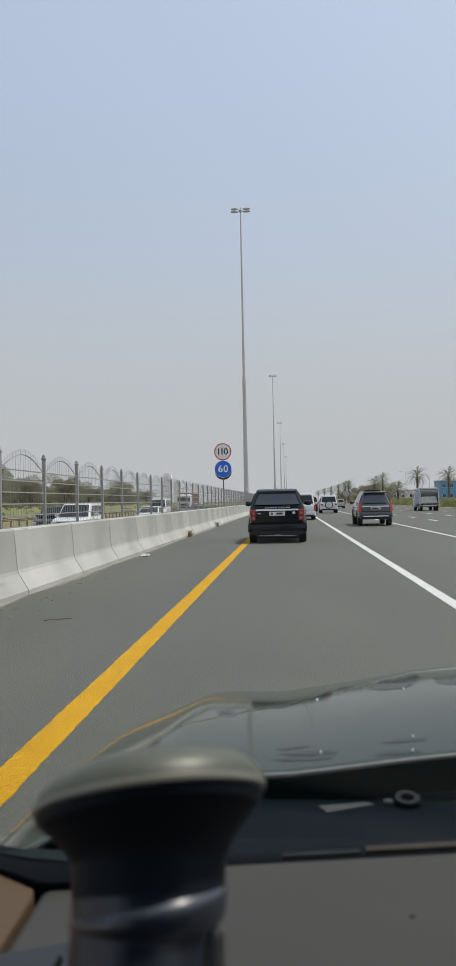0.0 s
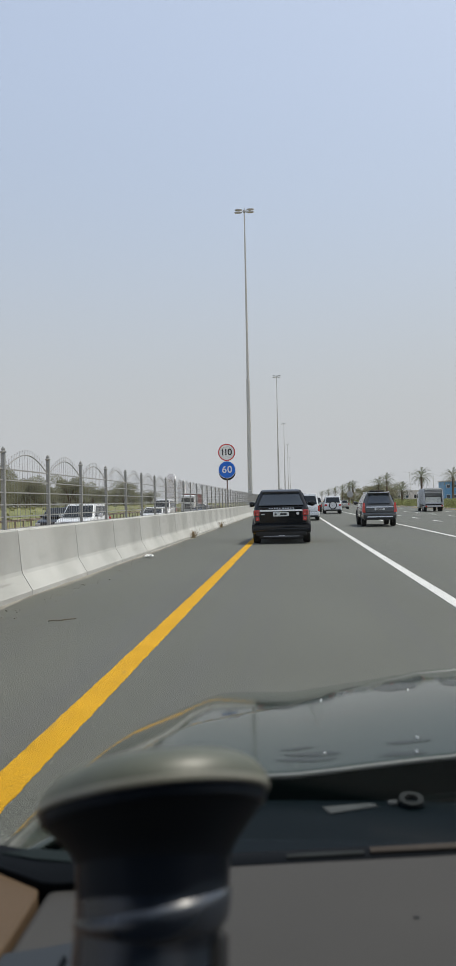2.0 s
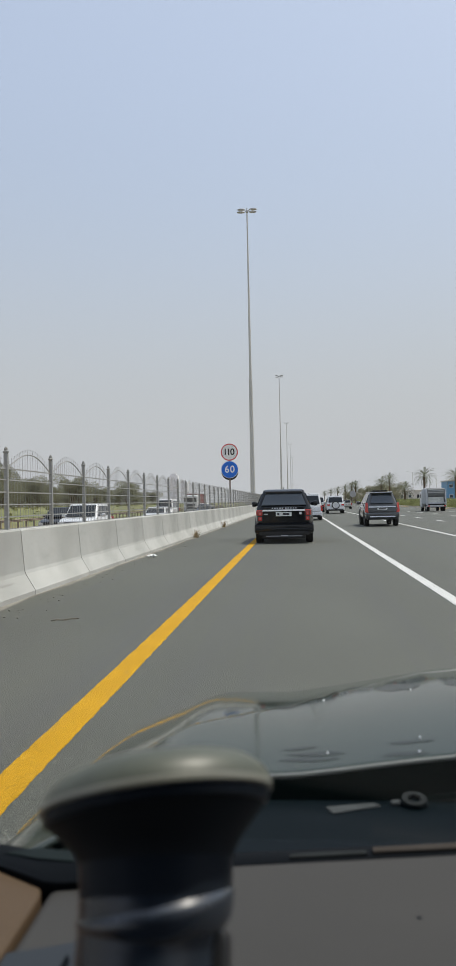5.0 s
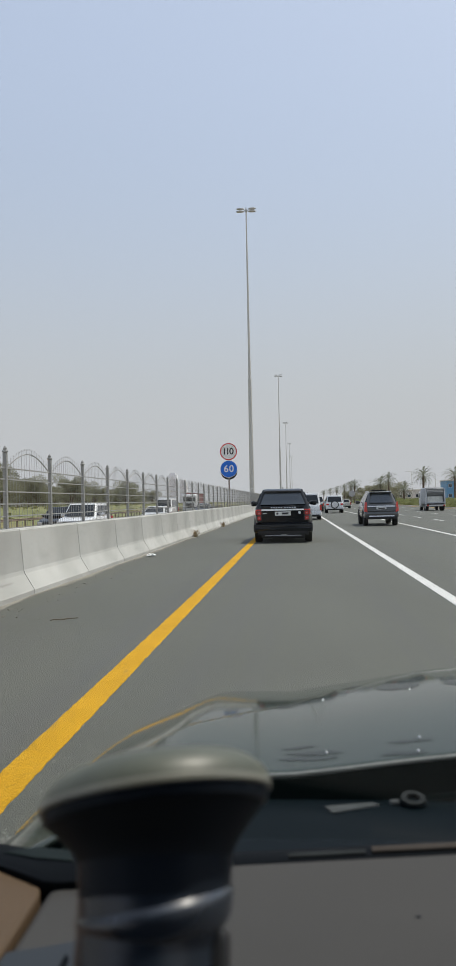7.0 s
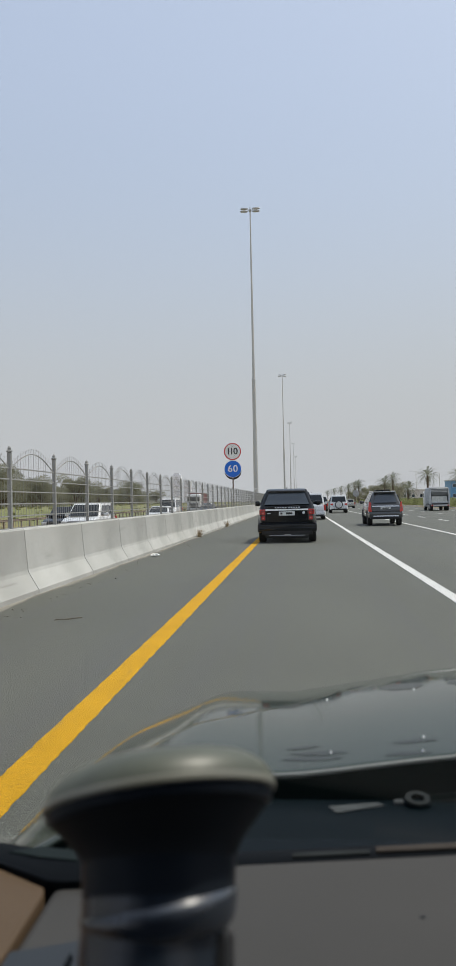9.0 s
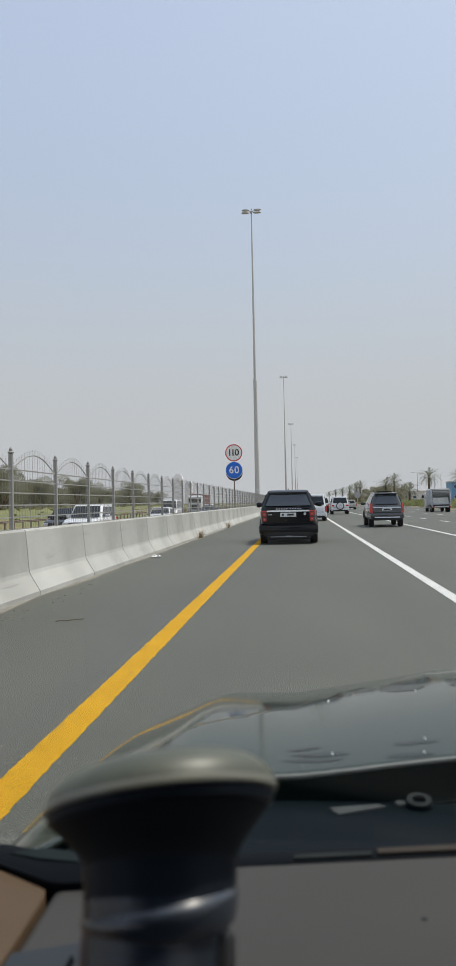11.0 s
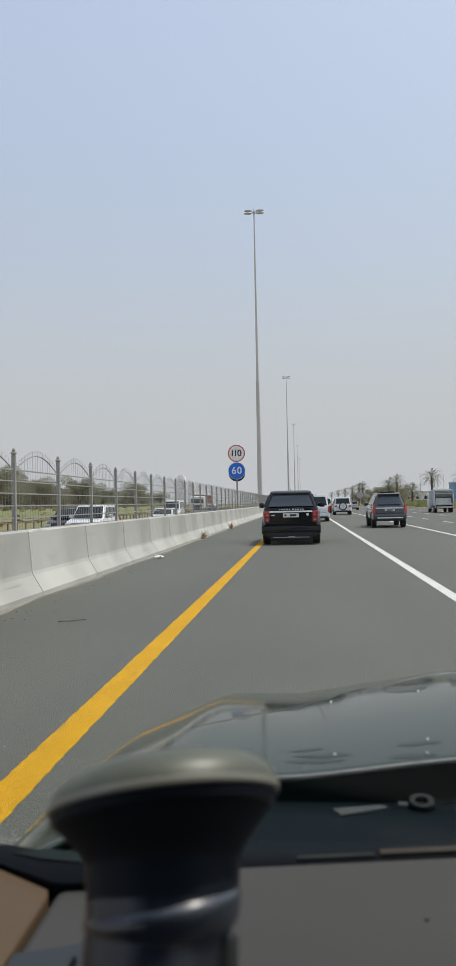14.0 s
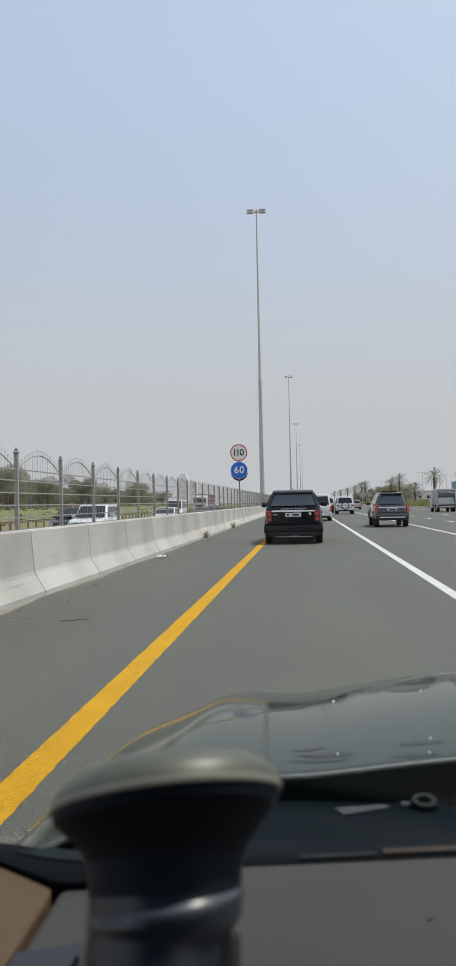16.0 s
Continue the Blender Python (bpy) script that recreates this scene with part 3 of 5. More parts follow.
# ---- road vehicles ----
def car(name, m, label, category, paint, L=4.7, W=1.85, H=1.75, belt=1.05, clear=0.30, hood=1.2, hood_z=0.95, rear_slope=0.25, front_slope=0.85, tumble=0.14,
        wheel=0.36, glass="glass_dark", plate=True, spare=False, detail=False, lens="tall", rear_deck=0.0, pillar=0.02, taper=0.0, group="road traffic"):
    """A passenger vehicle whose rear bumper is at y = 0 and whose nose is at y = L."""
    ob = thing(name, m, label, category, group)
    P = M[paint]
    top = belt - 0.02
    stations = [(0.0, 0.90 - taper * 0.7, clear + 0.12, belt - 0.12), (0.07, 0.97 - taper, clear + 0.04, belt - 0.03), (0.35, 1.0 - taper * 0.55, clear, top), (0.80, 1.0, clear, top), (L * 0.35, 1.0, clear, top),
                (L - hood - 0.05, 1.0, clear, top), (L - hood + 0.25, 0.99, clear, hood_z + 0.04), (L - 0.35, 0.96, clear, hood_z - 0.04), (L - 0.08, 0.90, clear + 0.05, hood_z - 0.14), (L, 0.80, clear + 0.12, hood_z - 0.28)]
    rings = []
    for y, w, z0, z1 in stations:
        rings.append([(px, y, (z0 + z1) / 2 + pz) for px, pz in rounded(W * w, z1 - z0, min(0.13, (z1 - z0) * 0.3), 3)])
    part("body", loft(rings), P, ob, "", True)
    y0, y1 = 0.10 + rear_deck, L - hood + 0.05
    cab = []
    for f, z in ((0, belt - 0.06), (0.12, belt), (0.86, H - 0.10), (0.97, H - 0.03), (1.0, H)):
        w = W * 0.96 - 2 * tumble * f - (0.14 if f == 1.0 else 0)
        a = y0 + rear_slope * f + (0.10 if f == 1.0 else 0)
        b = y1 - front_slope * f - (0.12 if f == 1.0 else 0)
        cab.append([(px, (a + b) / 2 + py, z) for px, py in rounded(w, b - a, 0.12, 3)])
    part("cabin", loft(cab), P, ob, "", True)

    def at(side, u, f, out=0.006):
        """A point on the cabin: u across a face, f up it."""
        z = belt + (H - belt) * f
        w = (W * 0.96 - 2 * tumble * f) / 2
        a, b = y0 + rear_slope * f, y1 - front_slope * f
        if side == "rear":
            return ((u - 0.5) * 2 * (w - 0.1), a - out, z)
        if side == "front":
            return ((0.5 - u) * 2 * (w - 0.1), b + out, z)
        s = -1 if side == "left" else 1
        return (s * (w + out), a + 0.1 + (b - a - 0.2) * u, z)

    def pane(nm, side, u0, u1, f0, f1, material=glass, lab=""):
        return part(nm, slab([at(side, u0, f0), at(side, u1, f0), at(side, u1, f1), at(side, u0, f1)], 0.012), M[material], ob, lab)

    pane("rear_window", "rear", pillar, 1 - pillar, 0.10, 0.82, "glass_rear" if pillar > 0.02 else glass, lab="dark tinted rear window")
    pane("windscreen", "front", 0.0, 1.0, 0.08, 0.86, lab="dark windscreen")
    for side in ("left", "right"):
        pane("side_window", side, 0.02, 0.28, 0.12, 0.78)
        pane("side_window", side, 0.31, 0.62, 0.10, 0.80)
        pane("side_window", side, 0.65, 0.95, 0.08, 0.80)
    # bumpers, lamps, plate
    bump = loft([[(px, y, clear + 0.16 + pz) for px, pz in rounded(W * w, h, 0.08, 3)] for y, w, h in ((-0.10, 0.80, 0.20), (-0.06, 0.95, 0.30), (0.10, 1.01, 0.34), (0.28, 1.01, 0.34))])
    part("rear_bumper", bump, P, ob, "", True)
    bump = loft([[(px, L - y, clear + 0.16 + pz) for px, pz in rounded(W * w, h, 0.08, 3)] for y, w, h in ((-0.08, 0.70, 0.20), (-0.04, 0.86, 0.30), (0.10, 0.96, 0.34), (0.28, 0.99, 0.34))])
    part("front_bumper", bump, P, ob, "", True)
    part("underbody", block(-W * 0.42, W * 0.42, 0.15, L - 0.2, clear - 0.06, clear + 0.12, 0.03, 1), M["black_plastic"], ob)
    part("grille", block(-W * 0.28, W * 0.28, L - 0.02, L + 0.05, hood_z - 0.42, hood_z - 0.18, 0.02, 1), M["black_plastic"], ob)
    for s in (-1, 1):
        if lens == "tall":
            tl = block(s * W * 0.48 - 0.085, s * W * 0.48 + 0.085 - (s > 0) * 0.03, -0.015, 0.16, belt - 0.42, belt - 0.02, 0.025, 2)
        elif lens == "sweep":
            tl = slab([(s * W * 0.50, 0.06, belt - 0.38), (s * W * 0.41, -0.01, belt - 0.42), (s * W * 0.43, 0.02, belt + 0.10), (s * W * 0.475, 0.12, belt + 0.12)], 0.03)
        else:
            tl = block(s * W * 0.40 - 0.14, s * W * 0.40 + 0.14, -0.012, 0.16, belt - 0.28, belt - 0.10, 0.025, 2)
        part("tail_light", tl, M["red_lens"], ob, "red tail light")
        part("headlight", block(s * W * 0.38 - 0.17, s * W * 0.38 + 0.15, L - 0.2, L + 0.01, hood_z - 0.33, hood_z - 0.17, 0.04, 2), M["clear_lens"], ob, "clear headlight")
        mr = part("wing_mirror", loft([[(s * (W / 2 - 0.03 + x), y1 - 0.75 + py, belt + 0.10 + pz) for py, pz in rounded(d, h, 0.05, 3)] for x, d, h in ((0.0, 0.10, 0.10), (0.06, 0.14, 0.14), (0.16, 0.17, 0.2), (0.26, 0.14, 0.16))]), P if not detail else M["black_paint"], ob, "", True)
        for y in (0.85, L - 0.92):
            wob = part("wheel", tube((s * (W / 2 - 0.24), y, wheel), (s * (W / 2 - 0.02), y, wheel), wheel * 0.62, None, 20), M["rim"], ob, "alloy wheel")
            ty = lathe([(wheel * 0.66, -0.12), (wheel * 0.93, -0.125), (wheel, -0.09), (wheel, 0.09), (wheel * 0.93, 0.125), (wheel * 0.66, 0.12)], 24)
            bmesh.ops.transform(ty, matrix=Matrix.Translation((s * (W / 2 - 0.125), y, wheel)) @ Matrix.Rotation(radians(90), 4, "Y"), verts=ty.verts)
            part("tyre", ty, M["tyre"], wob, "black rubber tyre", True)
            arch_bm = lathe([(wheel * 1.02, -0.02), (wheel * 1.22, -0.02), (wheel * 1.22, 0.02), (wheel * 1.02, 0.02)], 24)
            bmesh.ops.transform(arch_bm, matrix=Matrix.Translation((s * (W / 2 - 0.004), y, wheel + 0.02)) @ Matrix.Rotation(radians(90), 4, "Y"), verts=arch_bm.verts)
            bmesh.ops.delete(arch_bm, geom=[v for v in arch_bm.verts if v.co.z < clear - 0.02], context="VERTS")
            part("wheel_arch", arch_bm, M["black_plastic"], ob)
    part("bumper_cladding", block(-W * 0.43, W * 0.43, -0.118, 0.2, clear - 0.06, clear + 0.09, 0.03, 2), M["black_plastic"], ob, "black lower bumper cladding")
    if not detail:
        part("tailgate_seam", block(-W * 0.40, W * 0.40, -0.004, 0.05, clear + 0.335, clear + 0.35), M["black_plastic"], ob)
        part("tailgate_handle", slab([(-0.30, -0.022, belt - 0.135), (0.30, -0.022, belt - 0.135), (0.29, -0.014, belt - 0.10), (-0.29, -0.014, belt - 0.10)], 0.006), M["silver"], ob, "bright tailgate handle strip")
    if plate:
        pl = part("number_plate", block(-0.27, 0.27, -0.03, 0.0, belt - 0.30, belt - 0.17, 0.006, 1), M["plate"], ob, "white number plate")
        for x0, x1 in ((-0.2, -0.13), (-0.02, 0.20)):
            part("plate_bar", block(x0, x1, -0.033, -0.029, belt - 0.265, belt - 0.205), M["ink"], pl)
    if spare:
        part("spare_tyre", tube((0, -0.16, belt - 0.22), (0, -0.02, belt - 0.22), 0.42, 0.42, 24), M["tyre"], ob, "black spare tyre", True)
        c = part("spare_wheel_cover", tube((0, -0.20, belt - 0.22), (0, 0.0, belt - 0.22), 0.33, 0.35, 24), M["white_paint_car"], ob, "white spare wheel cover with a pale emblem", True)
        part("cover_disc", tube((0, -0.215, belt - 0.22), (0, -0.195, belt - 0.22), 0.2, 0.2, 20), M["silver"], c)
    part("roof_aerial", loft([[(px, 1.0 + rear_slope + py, H - 0.01 + z) for px, py in rounded(w, d, 0.008, 2)] for z, w, d in ((0, 0.04, 0.14), (0.05, 0.025, 0.08), (0.09, 0.018, 0.03))]), M["black_plastic"], ob)
    return ob


def trim_bar(x0, x1, y, z0, z1, lean, thick=0.006):
    """A trim strip across the tail whose face leans back to the sky."""
    return slab([(x0, y, z0), (x1, y, z0), (x1 - 0.01, y + lean, z1), (x0 + 0.01, y + lean, z1)], thick)


suv = car("large_suv", pose(-0.42, 27.3, 0), "glossy black luxury SUV with tinted glass in the inner lane", "car", "black_paint", L=5.0, W=1.99, H=1.86, belt=1.25, clear=0.34,
          hood=1.5, hood_z=1.08, rear_slope=0.30, tumble=0.27, pillar=0.035, wheel=0.39, plate=False, detail=True, lens="none", taper=0.065)
part("tailgate_upper", block(-0.715, 0.715, -0.02, 0.05, 1.14, 1.25, 0.012, 2), M["black_paint"], suv)
# white surface stands in for the sky that the silver strip would mirror
part("chrome_strip", trim_bar(-0.73, 0.73, -0.062, 1.108, 1.160, 0.014), M["sign_white"], suv, "silver trim strip, its sky reflection painted white")
for i in range(10):
    x = -0.41 + i * 0.086 + (0.03 if i > 4 else 0)
    part("badge_bar", trim_bar(x, x + 0.05, -0.040, 1.192, 1.230, 0.008, 0.004), M["silver"], suv)
part("tailgate_panel", block(-0.715, 0.715, -0.032, 0.02, 0.70, 1.11, 0.015, 2), M["black_paint"], suv)
part("tailgate_edge", trim_bar(-0.98, 0.98, -0.128, 0.650, 0.700, 0.10, 0.008), M["black_paint"], suv)
part("bumper_crease", trim_bar(-0.96, 0.96, -0.124, 0.50, 0.535, 0.02), M["black_paint"], suv)
pl = part("number_plate", block(-0.27, 0.27, -0.055, -0.03, 0.935, 1.075, 0.006, 1), M["plate"], suv, "white number plate")
for x0, x1 in ((-0.22, -0.15), (-0.03, 0.19)):
    part("plate_bar", block(x0, x1, -0.059, -0.054, 0.975, 1.04), M["ink"], pl)
part("round_badge", tube((0.57, -0.045, 1.03), (0.57, -0.03, 1.03), 0.05, None, 16), M["silver"], suv)
part("small_badge", block(-0.68, -0.55, -0.038, -0.03, 1.0, 1.025), M["silver"], suv)
for s in (-1, 1):
    tl = part("tail_light", block(s * 0.81 - 0.085, s * 0.81 + 0.085, -0.03, 0.25, 0.76, 1.11, 0.02, 2), M["dark_metal"], suv, "black and red tail light")
    for z in (0.785, 0.955):
        part("red_lens", block(s * 0.81 - 0.065, s * 0.81 + 0.065, -0.038, 0.0, z, z + 0.135, 0.02, 2), M["red_lens"], tl)
        part("lens_core", block(s * 0.81 - 0.03, s * 0.81 + 0.03, -0.042, -0.03, z + 0.04, z + 0.095, 0.008, 1), M["pink_lens"], tl)
part("bumper_cover", block(-1.01, 1.01, -0.118, 0.30, 0.37, 0.672, 0.07, 4), M["black_paint"], suv, "", True)
part("lower_valance", block(-0.74, 0.74, -0.090, 0.3, 0.165, 0.44, 0.05, 3), M["black_plastic"], suv)
part("valance_strip", trim_bar(-0.62, 0.62, -0.112, 0.248, 0.272, 0.007), M["dim_silver"], suv, "dull silver lower bumper strip")
part("valance_mark", block(-0.10, 0.12, -0.114, -0.08, 0.268, 0.295, 0.006, 1), M["silver"], suv)
part("roof_spoiler", loft([[(px, y, z + pz) for px, pz in rounded(w, h, 0.02, 2)] for y, z, w, h in ((0.26, 1.755, 1.24, 0.05), (0.38, 1.79, 1.30, 0.09), (0.7, 1.80, 1.30, 0.08))]), M["black_paint"], suv, "", True)
part("rear_wiper", tube((-0.02, 0.06, 1.24), (0.42, 0.08, 1.27), 0.014, seg=6), M["black_plastic"], suv)

mid = car("mid_suv", pose(4.55, 42.6, 0), "dark grey metallic SUV with long red tail lights", "car", "grey_paint", L=4.8, W=1.80, H=1.82, belt=1.16, clear=0.42, lens="sweep", tumble=0.28, rear_slope=0.36, pillar=0.09, plate=False, wheel=0.39)
part("chrome_bar", trim_bar(-0.72, 0.72, -0.052, 1.012, 1.068, 0.012), M["silver"], mid, "silver tailgate bar")
pl = part("number_plate", block(-0.26, 0.26, -0.035, -0.005, 0.88, 0.99, 0.006, 1), M["plate"], mid, "white number plate")
part("plate_bar", block(-0.17, 0.17, -0.04, -0.034, 0.905, 0.965), M["ink"], pl)
part("tailgate_crease", trim_bar(-0.70, 0.70, -0.020, 0.80, 0.835, 0.018), M["grey_paint"], mid)
part("bumper_shelf", trim_bar(-0.86, 0.86, -0.135, 0.615, 0.665, 0.11, 0.008), M["grey_paint"], mid)
part("bumper_skid", trim_bar(-0.66, 0.66, -0.145, 0.50, 0.55, 0.011), M["silver"], mid, "silver skid strip")
part("roof_box", block(-0.40, 0.40, 1.0, 2.2, 1.862, 1.93, 0.03, 2), M["black_plastic"], mid, "low black roof carrier")
part("tailgate_shadow", block(-0.70, 0.70, -0.012, 0.03, 0.66, 0.70), M["black_plastic"], mid)
part("bumper_lower", block(-0.80, 0.80, -0.12, 0.2, 0.36, 0.47, 0.03, 2), M["black_plastic"], mid)
for s in (-1, 1):
    part("roof_rail", tube((s * 0.60, 0.7, 1.84), (s * 0.60, 2.6, 1.84), 0.02, seg=8), M["silver"], mid)
    for y in (0.72, 1.6, 2.55):
        part("rail_foot", block(s * 0.60 - 0.02, s * 0.60 + 0.02, y - 0.04, y + 0.04, 1.78, 1.84), M["silver"], mid)
part("roof_spoiler", block(-0.58, 0.58, 0.24, 0.60, 1.755, 1.80, 0.02, 2), M["grey_paint"], mid)

car("white_suv", pose(4.2, 85, 0), "white SUV with a covered spare wheel on its rear door", "car", "white_paint_car", L=4.7, W=1.86, H=1.88, belt=1.12, clear=0.38, spare=True, plate=False, lens="low", tumble=0.13)
car("dark_suv", pose(2.55, 98, 0), "black SUV far ahead in the middle lane", "car", "black_paint", L=4.8, W=1.9, H=1.8)
car("white_van_car", pose(0.95, 58, 0), "white family van ahead in the inner lane", "car", "white_paint_car", L=4.9, W=1.9, H=1.95, belt=1.1)
car("beige_saloon", pose(8.0, 128, 0), "beige saloon car far ahead in the outer lane", "car", "beige_paint", L=4.6, W=1.8, H=1.45, belt=0.95, rear_deck=0.7)
car("silver_saloon", pose(4.0, 175, 0), "pale saloon car far ahead in the middle lane", "car", "beige_paint", L=4.6, W=1.8, H=1.45, belt=0.95, rear_deck=0.7)
car("white_suv", pose(-11.3, 44.5, left_level(-11.3), 0, 0, 180), "white SUV with dark glass on the oncoming carriageway", "car", "white_paint_car", L=4.7, W=1.88, H=1.80, belt=1.08, clear=0.38, hood_z=1.05, tumble=0.16)
car("white_saloon", pose(-11.2, 66, left_level(-11.2), 0, 0, 180), "white saloon car on the oncoming carriageway", "car", "white_paint_car", L=4.5, W=1.78, H=1.46, belt=0.95, rear_deck=0.6)
car("black_suv", pose(-14.2, 50, left_level(-14.2), 0, 0, 180), "black SUV on the oncoming carriageway", "car", "black_paint", L=4.6, W=1.85, H=1.65)
car("grey_saloon", pose(-11.0, 98, left_level(-11.0), 0, 0, 180), "dark grey saloon car on the oncoming carriageway", "car", "grey_paint", L=4.6, W=1.8, H=1.46, belt=0.95, rear_deck=0.6)
car("white_minibus", pose(-14.5, 92, left_level(-14.5), 0, 0, 180), "white minibus on the oncoming carriageway", "van", "white_paint_car", L=5.4, W=1.9, H=2.25, belt=1.25, hood=0.7, front_slope=0.6)
car("white_crossover", pose(-14.6, 128, left_level(-14.6), 0, 0, 180), "white crossover car far off on the oncoming carriageway", "car", "white_paint_car", L=4.5, W=1.84, H=1.65)


# ---- our own car: bonnet, cowl and dashboard before the lens ----
def smooth(u):
    u = max(0.0, min(1.0, u))
    return u * u * (3 - 2 * u)


# the shoulder's slope, summed up from the crease outwards
SHOULDER_E = np.linspace(0, 0.6, 301)
SHOULDER_SLOPE = np.interp(SHOULDER_E, (0, 0.07, 0.20, 0.36, 0.6), (0, 0.43, 0.43, 1.25, 1.6))
SHOULDER_DROP = np.concatenate(([0.0], np.cumsum((SHOULDER_SLOPE[1:] + SHOULDER_SLOPE[:-1]) * 0.001)))


def bonnet_z(x, y):
    """Height of the bonnet over the plan: a raised centre panel, a rolled-off side and a falling nose."""
    d = y - 1.18
    base = 1.045 - 0.02 * d - 0.095 * d * d
    crease = -0.19 + 0.8 * (y - 1.5)
    across = min(x + 0.02, 0.32) + 0.35 * max(0.0, x - 0.30) - 0.35 * max(0.0, x - 0.30) ** 2
    raised = 0.012 * smooth((x - crease + 0.02) / 0.045) + (0.08 + 0.075 * d / 1.1) * max(0.0, across)
    e = max(0.0, -(x + 0.18))
    drop = float(np.interp(e, SHOULDER_E, SHOULDER_DROP)) + float(np.interp(max(0.0, x - 0.90), SHOULDER_E, SHOULDER_DROP))
    f = max(0.0, y - 2.28)
    return base + raised - drop - 3.0 * f * f


def tube_along(points, r, seg=8):
    """A thin rolled bar that runs mostly along x."""
    return loft([[(x, y + r * math.cos(a), z + r * math.sin(a)) for a in [2 * math.pi * k / seg for k in range(seg)]] for x, y, z in points])


DROPS = ((0.049, 1.688), (0.230, 1.697), (0.040, 1.241), (0.187, 1.285), (0.175, 1.213))
# from x, to x, y, slant, half width of the darker patches on the bonnet
BONNET_PATCHES = ((-0.048, 0.095, 1.640, 1.6, 0.062), (0.165, 0.258, 1.775, -0.2, 0.050), (0.305, 0.40, 1.735, 0.0, 0.042), (-0.036, 0.056, 1.222, -0.1, 0.010), (-0.024, 0.066, 1.250, -0.15, 0.011), (-0.030, 0.024, 1.277, 0.1, 0.007), (0.136, 0.206, 1.268, 0.0, 0.010), (0.118, 0.188, 1.207, 0.0, 0.010), (0.095, 0.140, 1.84, 0.3, 0.012))
own = thing("own_car", pose(0, 0, 0), "olive grey metallic car front with black cowl and grey dashboard", "car")
bm = bmesh.new()
xs = [-0.72 + 2.12 * i / 160 for i in range(161)]


def rear_edge(x):
    """Where the bonnet ends before the windscreen; it reaches further back at the side."""
    return 1.148 + 0.035 * smooth((x + 0.08) / 0.34) - 0.125 * smooth((-x - 0.12) / 0.26)


grid = []
for j in range(61):
    row = []
    for x in xs:
        y = rear_edge(x) + (2.54 - rear_edge(x)) * j / 60
        row.append(bm.verts.new((x, y, bonnet_z(x, y))))
    grid.append(row)
for a, b in zip(grid, grid[1:]):
    for i in range(len(xs) - 1):
        bm.faces.new((a[i], a[i + 1], b[i + 1], b[i]))
lip = [bm.verts.new((x, rear_edge(x) - 0.006, bonnet_z(x, rear_edge(x)) - 0.004)) for x in xs]
for i in range(len(xs) - 1):
    bm.faces.new((lip[i], lip[i + 1], grid[0][i + 1], grid[0][i]))
part("bonnet", bm, M["olive_paint"], own, "glossy olive grey metallic bonnet", True)
# shade below the bonnet lip is put into this darker green strip
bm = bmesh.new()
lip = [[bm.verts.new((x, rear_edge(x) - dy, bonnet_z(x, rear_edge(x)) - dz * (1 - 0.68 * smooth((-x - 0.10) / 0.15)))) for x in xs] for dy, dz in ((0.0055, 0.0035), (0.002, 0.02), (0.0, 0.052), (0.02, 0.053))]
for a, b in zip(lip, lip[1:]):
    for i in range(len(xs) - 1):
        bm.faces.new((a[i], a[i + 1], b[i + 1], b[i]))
part("bonnet_flange", bm, M["flange"], own, "rear flange, its shade painted green-black", True)
# pale paint on the rolled edge carries its highlight
part("bonnet_edge", tube_along([(x, rear_edge(x) - 0.003, bonnet_z(x, rear_edge(x)) - 0.0005) for x in xs[42::3]], 0.0036), M["edge_highlight"], own, "rolled rear edge with its highlight painted pale", True)
# drops coloured near white, so the sun glint is put into their colour
for k, (x, y) in enumerate(DROPS):
    dome = lathe([(0.0019, 0.0), (0.0018, 0.0016), (0.0011, 0.0030), (0.0003, 0.0036)], 10)
    bmesh.ops.transform(dome, matrix=Matrix.Translation((x, y, bonnet_z(x, y) - 0.0004)) @ pose(0, 0, 0, 0, 0, 9 * k - 15) @ Matrix.Diagonal((0.8, 3.4 - 0.4 * k, 1, 1)), verts=dome.verts)
    part("water_drop", dome, M["droplet"], own, "", True)


def bonnet_patch(x0, x1, yc, slope, half, seed):
    """A thin darker patch on the bonnet, ragged along its edges."""
    bm = bmesh.new()
    prev = None
    for i in range(41):
        u = i / 40
        x = x0 + (x1 - x0) * u
        w = half * (4 * u * (1 - u)) ** 0.6
        lo = yc + slope * (x - x0) - w * (1 + 0.7 * noise.noise((u * 3.1, seed * 2.7, 0.2)))
        hi = yc + slope * (x - x0) + w * (1 + 0.7 * noise.noise((u * 3.7, seed * 1.9, 4.2)))
        row = [bm.verts.new((x, y, bonnet_z(x, y) + 0.0006)) for y in (lo, lo * 0.5 + hi * 0.5, hi)]
        if prev:
            for j in range(2):
                bm.faces.new((prev[j], prev[j + 1], row[j + 1], row[j]))
        prev = row
    part("water_mark", bm, M["water_mark"], own, "", True)


